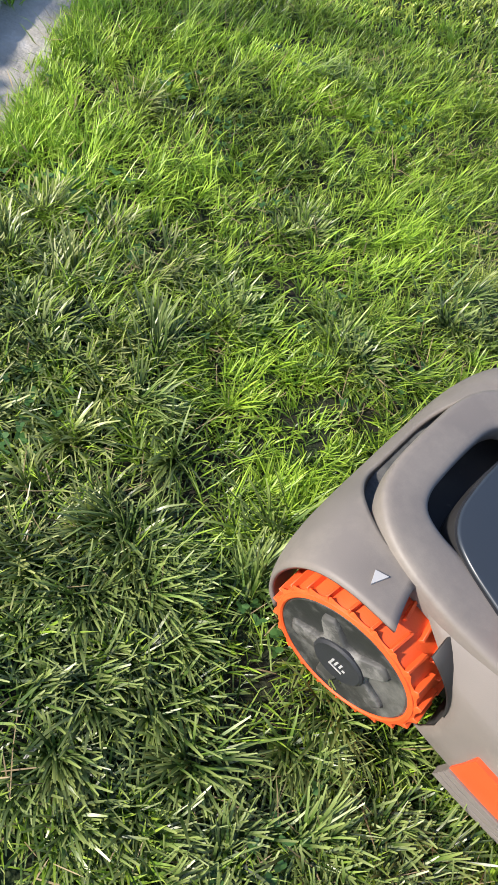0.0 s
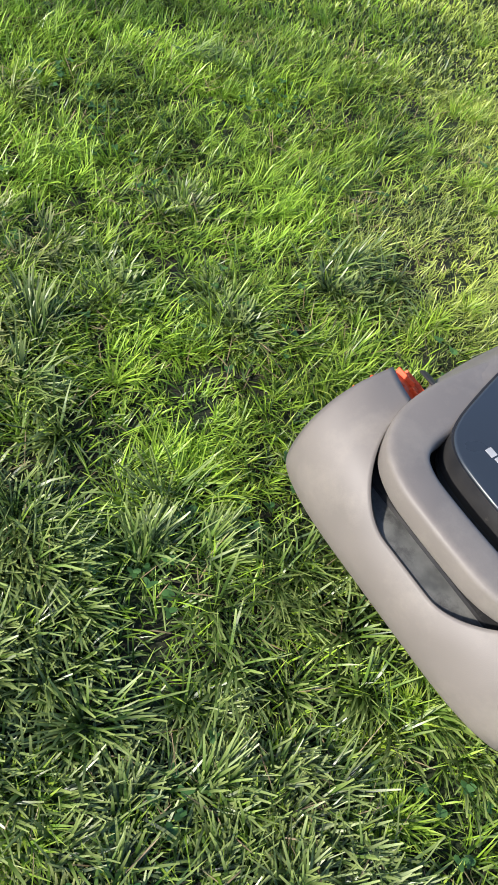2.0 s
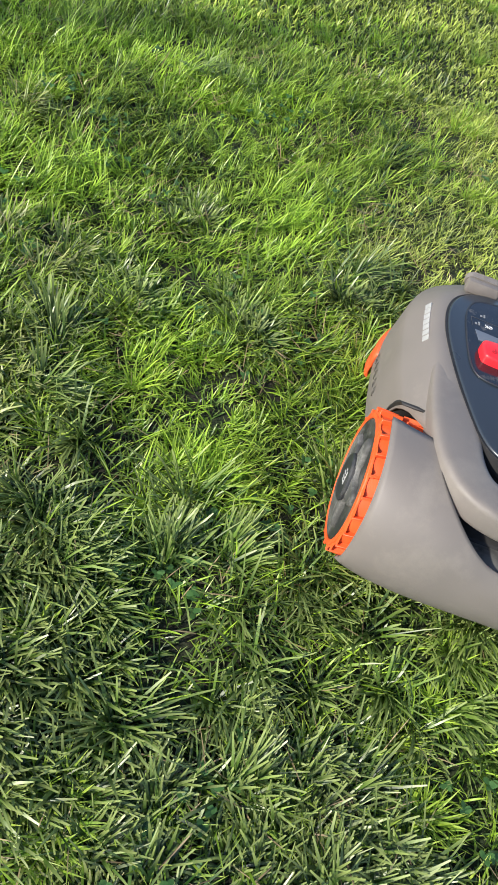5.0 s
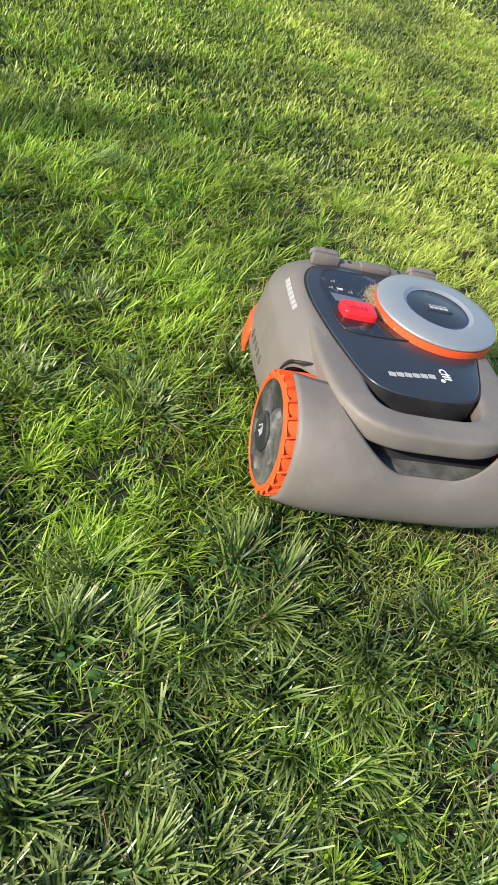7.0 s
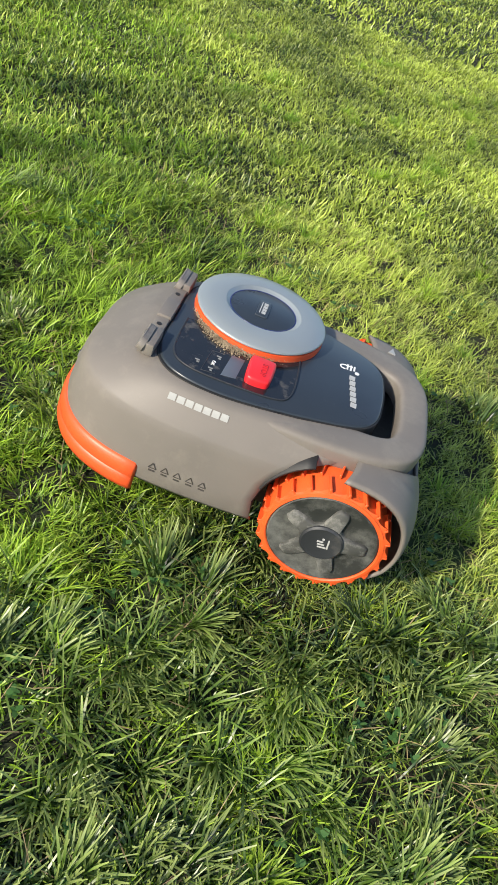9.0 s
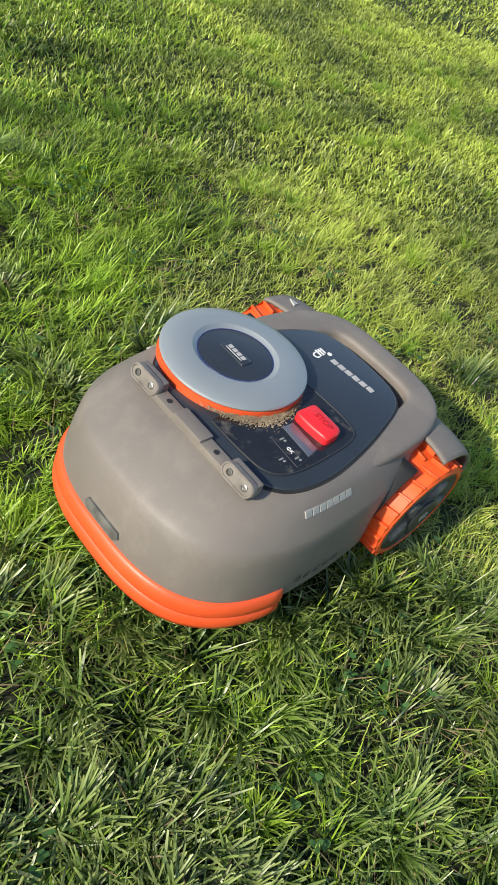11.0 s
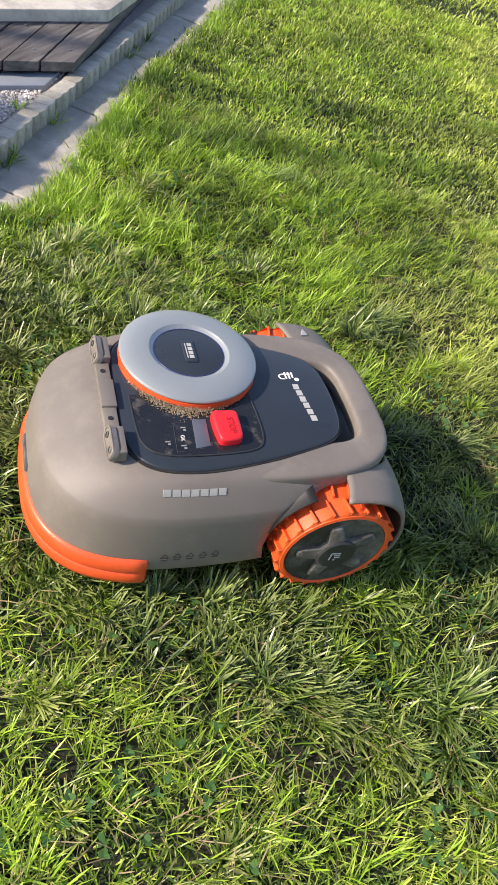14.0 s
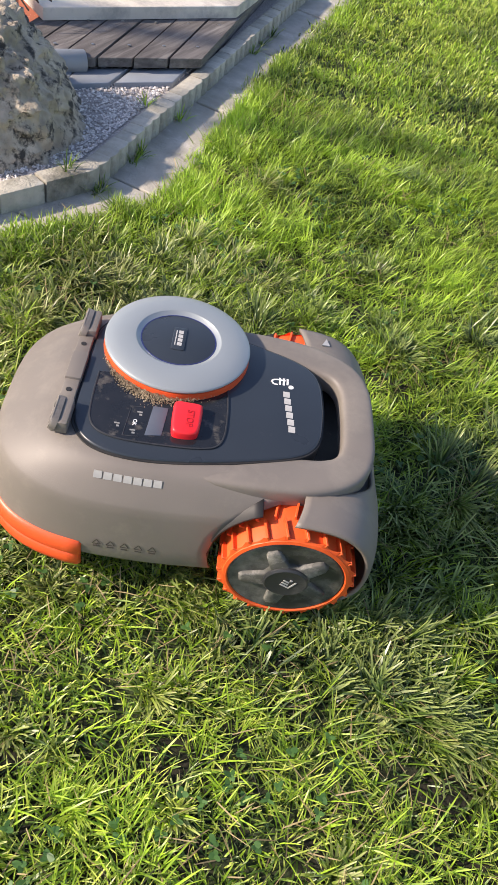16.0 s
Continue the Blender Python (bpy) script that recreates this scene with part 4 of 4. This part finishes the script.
build_shade_tree()
build_edge()
build_bed()
build_flags()
build_boards()
build_slab()
build_boulder()
build_pipe()
build_terracotta()

# ---- grass ----
def blades(name, material, base, azimuth, lean, length, width, curl, label, fine=True, blunt=0.0):
    """Many blades in one mesh. base (n, 3); lean: degrees from upright at the root; curl: further degrees to the tip; blunt: the width of a cut tip."""
    n = len(base)
    levels = np.array([0.0, 0.38, 0.74, 1.0]) if fine else np.array([0.0, 0.55, 1.0])
    shape = np.array([0.75, 1.0, 0.8, 0.0]) if fine else np.array([0.9, 1.0, 0.0])
    dirs = np.stack([np.cos(azimuth), np.sin(azimuth)], -1)
    rows = []
    p = np.zeros((n, 2))
    last = 0.0
    for lv in levels:
        ang = np.radians(lean + curl * (lv + last) / 2)
        seg = (lv - last) * length
        p = p + np.stack([np.sin(ang) * seg, np.cos(ang) * seg], -1)
        rows.append(p.copy())
        last = lv
    twist = np.random.uniform(-0.5, 0.5, n)
    across = np.stack([-np.sin(azimuth + twist), np.cos(azimuth + twist), np.random.uniform(-0.35, 0.35, n)], -1)
    if blunt:
        shape = np.array([0.75, 1.0, 0.9, blunt])
    verts, along = [], []
    for lv, sh, q in zip(levels, shape, rows):
        c = np.concatenate([base[:, :2] + dirs * q[:, :1], base[:, 2:] + q[:, 1:]], -1)
        if sh > 0:
            verts += [c - across * (width * sh / 2)[:, None], c + across * (width * sh / 2)[:, None]]
            along += [np.full(n, lv)] * 2
        else:
            verts.append(c)
            along.append(np.full(n, lv))
    k = len(verts)
    co = np.stack(verts, 1).reshape(-1, 3)
    al = np.stack(along, 1).reshape(-1)
    off = np.arange(n)[:, None] * k
    loops, totals = [], []
    for i in range(len(levels) - 2):
        loops.append(off + np.array([2 * i, 2 * i + 1, 2 * i + 3, 2 * i + 2]))
        totals.append(4)
    e = 2 * (len(levels) - 2)
    loops.append(off + (np.array([e, e + 1, e + 3, e + 2]) if blunt else np.array([e, e + 1, e + 2])))
    totals.append(4 if blunt else 3)
    idx = np.concatenate(loops, 1).reshape(-1)
    tot = np.tile(np.array(totals), n)
    me = bpy.data.meshes.new(name)
    me.vertices.add(len(co))
    me.vertices.foreach_set("co", co.astype(np.float32).ravel())
    me.loops.add(len(idx))
    me.loops.foreach_set("vertex_index", idx.astype(np.int32))
    me.polygons.add(len(tot))
    me.polygons.foreach_set("loop_start", np.concatenate([[0], np.cumsum(tot)[:-1]]).astype(np.int32))
    me.polygons.foreach_set("loop_total", tot.astype(np.int32))
    me.update(calc_edges=True)
    at = me.attributes.new("along", "FLOAT", "POINT")
    at.data.foreach_set("value", al.astype(np.float32))
    me.materials.append(material)
    return tagged(new(name, me), label, "grass", kind="stuff")


def field(x, y, seed=0.0, size=1.0):
    """A smooth random field of about -1 to 1."""
    x, y = x / size + seed * 7.3, y / size - seed * 3.1
    return (np.sin(2.1 * x + 1.3 * np.sin(1.7 * y + seed)) + np.sin(2.7 * y + 1.9 * np.sin(1.3 * x - seed)) + np.sin(3.9 * x - 3.1 * y + seed) * 0.6) / 2.2


def scatter(count, x0, x1, y0, y1, margin=0.0):
    x, y = np.random.uniform(x0, x1, count), np.random.uniform(y0, y1, count)
    ok = x > lawn_edge(y) + margin + np.random.normal(0, 0.007, count) - 0.002
    return x[ok], y[ok]


def tufts(centres, per, spread):
    """Blade roots and outward azimuths round the centres of tufts."""
    n = len(centres)
    a = np.random.uniform(0, 2 * np.pi, (n, per))
    r = np.abs(np.random.normal(0, 1, (n, per))) * spread[:, None]
    x = centres[:, 0:1] + r * np.cos(a)
    y = centres[:, 1:2] + r * np.sin(a)
    return x.ravel(), y.ravel(), a.ravel(), np.repeat(np.arange(n), per)


def build_lawn():
    z0 = SOIL_Z
    R = np.random

    def turf(name, material, x, y, size, width, label, fine=True, order=1.2):
        n = len(x)
        az = field(x, y, 1, 0.045) * 2.6 + field(x, y, 4, 0.30) * 1.1 + R.normal(0, order, n) if fine else R.uniform(0, 6.28, n)
        tall = np.clip(0.5 + 0.4 * field(x, y, 2, 0.16) + 0.5 * field(x, y, 35, 0.034), 0, 1.2)
        blades(name, material, np.stack([x, y, np.full(n, z0)], -1), az, R.uniform(4, 50, n) + 12 * tall, R.uniform(*size, n) * (0.42 + 0.95 * tall), R.uniform(*width, n), R.uniform(5, 75 if fine else 55, n), label, fine)

    def olive(x, y):
        return x + 0.16 * field(x, y, 21, 0.3) + R.normal(0, 0.05, len(x)) > 0.30 - 0.05 * (y - 1)

    def rough(x, y):
        return (y + 0.14 * field(x, y, 23, 0.25) < 0.54) & (y + 0.10 * field(x, y, 27, 0.2) > -0.02) & (x > -0.55)

    # turf near the camera
    x, y = scatter(330000, -1.0, 1.5, -0.65, 1.75)
    # clumps with dark gaps between them
    grip = 0.72 + 0.62 * field(x, y, 43, 0.036) + 0.30 * field(x, y, 47, 0.11)
    keep = R.random(len(x)) < np.clip(grip, 0.06, 1)
    x, y = x[keep], y[keep]
    thin = (rough(x, y) & (R.random(len(x)) < 0.76)) | ((y < 0.02) & (R.random(len(x)) < 0.30 + 0.30 * field(x, y, 41, 0.07)))
    x, y = x[~thin], y[~thin]
    o = (olive(x, y) & (y > 0.5)) | ((y + 0.10 * field(x, y, 31, 0.2) < 0.0) & (R.random(len(x)) < 0.55)) | ((x > 0.5) & (R.random(len(x)) < 0.6)) | (R.random(len(x)) < 0.06)
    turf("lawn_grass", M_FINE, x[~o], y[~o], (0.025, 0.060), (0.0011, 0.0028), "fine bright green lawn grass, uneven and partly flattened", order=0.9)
    turf("mown_grass", M_OLIVE_SUNLIT, x[o], y[o], (0.017, 0.042), (0.0010, 0.0023), "short olive green grass, freshly mown", order=1.4)

    # coarse dark tufts: long wide blades, combed over in one direction in each tuft
    def coarse(c, per, spread, length, width, own, label, material):
        x, y, a, ci = tufts(c, per, spread)
        n = len(x)
        comb = (field(c[:, 0], c[:, 1], 9, 0.22) * 2.8 - 0.5 + R.normal(0, 0.55, len(c)))[ci]
        far = np.hypot(x - c[ci, 0], y - c[ci, 1]) / spread[ci]
        az = np.where(R.random(n) < own, a, comb) + R.normal(0, 0.45, n)
        size = (R.uniform(0.66, 1.2, len(c)) * np.clip(0.80 + 0.8 * c[:, 1], 0.70, 1.06))[ci]
        blades("coarse_grass", material, np.stack([x, y, np.full(n, z0)], -1), az, np.clip(R.normal(17, 13, n) + 15 * far, 2, 76), R.uniform(*length, n) * size, R.uniform(*width, n), R.uniform(10, 95, n), label, blunt=0.5)

    cx, cy = scatter(1500, -0.8, 1.3, -0.62, 1.5, 0.05)
    r = rough(cx, cy)
    low = cy < 0.0
    keep = (r & (R.random(len(cx)) < 0.92)) | (~r & low & (R.random(len(cx)) < 0.22)) | (~r & ~low & (field(cx, cy, 6, 0.2) + R.normal(0, 0.3, len(cx)) > 0.95)) | ((cx < -0.18) & (cy > 0.42) & (cy < 0.84) & (R.random(len(cx)) < 0.5))
    c = np.stack([cx, cy], -1)[keep]
    dry = (c[:, 0] + 0.08 * field(c[:, 0], c[:, 1], 61, 0.2) < -0.17) | (c[:, 1] + 0.06 * field(c[:, 0], c[:, 1], 63, 0.2) < 0.06)
    green, pale = c[~dry], c[dry]
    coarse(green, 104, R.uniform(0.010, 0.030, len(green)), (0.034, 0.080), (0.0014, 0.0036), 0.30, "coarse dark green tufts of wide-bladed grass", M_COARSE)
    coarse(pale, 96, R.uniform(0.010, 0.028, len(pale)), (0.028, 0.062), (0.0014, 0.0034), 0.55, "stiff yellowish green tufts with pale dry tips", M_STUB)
    # low rosettes of short stiff blades in the finer turf
    c = np.repeat(np.array([(-0.115, 0.76), (-0.09, 0.74), (0.06, 0.80), (0.085, 0.77), (-0.33, 0.60), (-0.30, 0.56), (-0.36, 0.55), (-0.05, 0.99), (0.24, 0.93), (-0.42, 0.72)]), 4, 0) + R.normal(0, 0.016, (40, 2))
    coarse(c, 110, R.uniform(0.016, 0.030, len(c)), (0.026, 0.052), (0.0022, 0.0040), 0.92, "low dark rosettes of stiff grass blades", M_COARSE)
    # yellow-green weeds; those added at left and far off colour in sunlit brightness
    cx, cy = scatter(1900, -0.9, 1.6, -0.6, 3.6, 0.02)
    keep = field(cx, cy, 12, 0.16) + R.normal(0, 0.35, len(cx)) + 0.10 * (cy < 0.12) + 0.15 * (cy < 0.54) + 0.4 * ((cx < -0.2) & (cy < 0.6)) > 0.66
    c = np.stack([cx, cy], -1)[keep]
    c = np.concatenate([c, np.array([(-0.14, 0.50), (-0.12, 0.48), (-0.10, 0.54), (0.02, 0.42), (0.056, 0.432), (0.07, 0.74), (0.06, 0.71), (-0.02, 0.62), (0.04, 0.087), (0.05, 0.07), (0.03, 0.10), (0.217, 0.119), (0.386, 0.165), (0.40, 0.155), (-0.042, 0.241), (0.03, -0.25), (0.05, -0.24), (0.134, 0.086), (0.29, 0.126), (-0.043, 0.60)])])
    x, y, a, ci = tufts(c, 60, R.uniform(0.007, 0.02, len(c)))
    n = len(x)
    blades("lime_tufts", M_LIME, np.stack([x, y, np.full(n, z0 + 0.004)], -1), a + R.normal(0, 0.7, n), R.uniform(8, 55, n), R.uniform(0.022, 0.05, n), R.uniform(0.0012, 0.0026, n), R.uniform(5, 90, n), "small yellow-green grass tufts in the lawn")
    # dry stalks and thatch
    x, y = scatter(15000, -0.9, 1.4, -0.6, 1.75)
    keep = field(x, y, 15, 0.14) + R.normal(0, 0.4, len(x)) + 0.45 * (y < 0.15) + 0.15 * (y < 0.5) + 0.5 * (x < lawn_edge(y) + 0.35) > 0.45
    x, y = x[keep], y[keep]
    n = len(x)
    blades("dry_grass", M_STRAW, np.stack([x, y, R.uniform(z0 + 0.004, z0 + 0.03, n)], -1), R.uniform(0, 6.28, n), R.uniform(50, 88, n), R.uniform(0.016, 0.05, n), R.uniform(0.0008, 0.0018, n), R.uniform(-20, 25, n), "dry straw-coloured stalks lying in the lawn")
    # clover and other small round leaves
    cx, cy = scatter(4200, -0.8, 1.2, -0.6, 1.5, 0.02)
    keep = field(cx, cy, 18, 0.15) + 0.35 * (cy < 0.1) + R.normal(0, 0.2, len(cx)) > 0.55
    cx, cy = cx[keep], cy[keep]
    a = R.uniform(0, 6.28, (len(cx), 1)) + np.array([0, 2.1, 4.2])
    x, y, az = np.repeat(cx, 3), np.repeat(cy, 3), a.ravel()
    n = len(x)
    hz = np.repeat(R.uniform(-0.02, -0.004, len(cx)), 3)
    blades("clover", M_CLOVER, np.stack([x, y, hz], -1), az, R.uniform(62, 88, n), R.uniform(0.006, 0.011, n), R.uniform(0.005, 0.009, n), R.uniform(0, 20, n), "clover leaves between the grass")
    # turf further off, shorter and more even
    x, y = scatter(190000, -1.1, 3.0, 1.65, 4.0)
    x2, y2 = scatter(40000, 1.45, 3.0, -0.5, 1.75)
    x, y = np.concatenate([x, x2]), np.concatenate([y, y2])
    # Half goes olive to give the far turf its sunlit brightness by colour.
    o = olive(x, y) | (R.random(len(x)) < 0.5)
    turf("lawn_grass", M_FINE, x[~o], y[~o], (0.018, 0.038), (0.0026, 0.0046), "short green lawn grass further off", False, 1.6)
    turf("mown_grass", M_OLIVE_SUNLIT, x[o], y[o], (0.018, 0.034), (0.0028, 0.0048), "short olive green mown grass further off", False, 2.5)
    x, y = scatter(110000, -2.2, 6.0, 3.9, 8.5)
    turf("mown_grass", M_OLIVE_SUNLIT, x, y, (0.025, 0.042), (0.006, 0.010), "short green mown grass far off", False, 3)
    # lawn all round, out of the mown strip
    x, y = R.uniform(-6, 8, 70000), R.uniform(-6, 9, 70000)
    ok = (x > lawn_edge(y) + 0.02) & ((y < -0.6) | (x > 2.9))
    turf("mown_grass", M_OLIVE_SUNLIT, x[ok], y[ok], (0.045, 0.075), (0.030, 0.052), "short green grass of the wider lawn", False, 3)
    # short dark undergrowth where the turf is thin
    x, y = scatter(36000, -0.8, 1.2, -0.6, 0.65)
    n = len(x)
    blades("undergrowth", M_COARSE, np.stack([x, y, np.full(n, z0)], -1), R.uniform(0, 6.28, n), R.uniform(5, 60, n), R.uniform(0.012, 0.028, n), R.uniform(0.0014, 0.0028, n), R.uniform(5, 60, n), "short dark green grass low in the turf", False)
    # longer grass that hangs over the paving
    y = np.concatenate([R.uniform(-0.1, 2.0, 9000), R.uniform(2.0, 4.5, 3500)])
    x = lawn_edge(y) + 0.030 + np.abs(R.normal(0, 0.03, len(y))) + 0.012 * field(y, y * 0.3, 51, 0.05)
    n = len(x)
    blades("edge_grass", M_FINE, np.stack([x, y, np.full(n, SLAB_Z - 0.004)], -1), R.normal(3.0, 1.3, n), R.uniform(5, 50, n), R.uniform(0.024, 0.058, n) * (0.8 + 0.35 * field(y, y, 53, 0.07)), R.uniform(0.0013, 0.0026, n), R.uniform(5, 70, n), "longer uncut grass along the edge of the paving")
    # weeds in the joints of the kerb
    ky = np.array([0.80, 0.84, 0.86, 1.02, 1.06, 1.22, 1.30, 1.9, 2.0, 2.1])
    c = np.stack([np.interp(ky, [p[1] for p in KERB_FRONT], [p[0] for p in KERB_FRONT]) + np.array([-0.03, 0.01, 0.01, 0.01, 0.012, -0.06, 0.01, 0.01, 0.01, 0.01]), ky], -1)
    x, y, a, ci = tufts(c, 26, np.full(len(c), 0.009))
    n = len(x)
    zz = np.where(np.isin(ci, [0, 5]), KERB_Z - 0.005, SLAB_Z - 0.003)
    blades("kerb_weeds", M_FINE, np.stack([x, y, zz], -1), a, np.random.uniform(5, 50, n), np.random.uniform(0.02, 0.055, n), np.random.uniform(0.0015, 0.003, n), np.random.uniform(10, 60, n), "thin grass weeds growing from the kerb joints")


build_lawn()

# ---- what moves ----
MOWER_ROWS = [
    (0.0, 0.2419, 0.4654, -0.0036, -24.8, 2.5, 2.0),
    (0.5, 0.2853, 0.4453, 0.0011, -9.3, 0.2, 2.9),
    (1.0, 0.3223, 0.4352, -0.0060, 8.5, 0.3, -1.1),
    (1.5, 0.3732, 0.4304, -0.0060, 24.6, 0.0, -2.1),
    (2.0, 0.3969, 0.4238, -0.0000, 45.5, 0.0, 0.0),
    (2.5, 0.4054, 0.4105, -0.0027, 50.9, -0.4, -0.7),
    (3.0, 0.4166, 0.4172, -0.0060, 60.6, -0.3, -0.7),
    (5.5, 0.4400, 0.4821, -0.0055, 90.0, 6.0, 0.6),
    (6.0, 0.4313, 0.5905, 0.0008, 93.5, 4.6, 1.1),
    (6.5, 0.4463, 0.6948, -0.0049, 97.7, 4.0, 0.7),
    (7.0, 0.4531, 0.6991, -0.0060, 99.9, 3.6, 0.7),
    (7.5, 0.4645, 0.7052, 0.0060, 113.0, 3.4, -0.3),
    (8.0, 0.4709, 0.7271, 0.0059, 131.2, 1.2, 0.6),
    (8.5, 0.4809, 0.7190, 0.0034, 149.5, -0.9, 1.6),
    (9.0, 0.4952, 0.7158, 0.0020, 166.3, -1.3, 2.2),
    (11.5, 0.4947, 0.6790, -0.0049, 222.8, -0.8, -0.1),
    (12.0, 0.4514, 0.6169, -0.0052, 218.4, 0.0, -0.2),
    (12.5, 0.3987, 0.5553, -0.0014, 215.6, 1.5, -0.1),
    (13.0, 0.3416, 0.5063, 0.0017, 214.0, 0.2, -0.3),
    (13.5, 0.2797, 0.4496, 0.0009, 213.7, -1.1, -1.9),
    (14.0, 0.2181, 0.3985, 0.0004, 214.2, 0.1, 0.0),
    (14.5, 0.1423, 0.3322, 0.0010, 215.7, 0.5, 1.3),
    (15.0, 0.0732, 0.2825, -0.0002, 216.9, 0.8, 1.2),
    (15.5, 0.0614, 0.2730, -0.0022, 213.9, 0.4, 0.8),
    (16.0, 0.0542, 0.2662, -0.0032, 203.6, 0.2, 0.3),
]


def motions():
    walk(MOWER, [(t, pose(x, y, z, roll, pitch, turn)) for t, x, y, z, turn, pitch, roll in MOWER_ROWS])
    # the wheels roll with the way that each side travels
    for wheel, side in zip(WHEELS, (1, -1)):
        rows, angle, last = [], 0.0, None
        for (t, x, y, _, turn, _, _) in MOWER_ROWS:
            if last:
                dt, dx, dy, dturn = t - last[0], x - last[1], y - last[2], radians(turn - last[3])
                mid = radians((turn + last[3]) / 2)
                way = dx * math.cos(mid) + dy * math.sin(mid) - side * 0.155 * K * dturn
                steps = 1 if dt < 1 else 4
                for i in range(1, steps + 1):
                    rows.append((last[0] + dt * i / steps, angle + way / (0.083 * K) * i / steps))
                angle += way / (0.083 * K)
            else:
                rows.append((t, 0.0))
            last = (t, x, y, turn)
        walk(wheel, [(t, pose(0, side * 0.155 * K, 0.085 * K, 0, math.degrees(a), 0)) for t, a in rows])


motions()
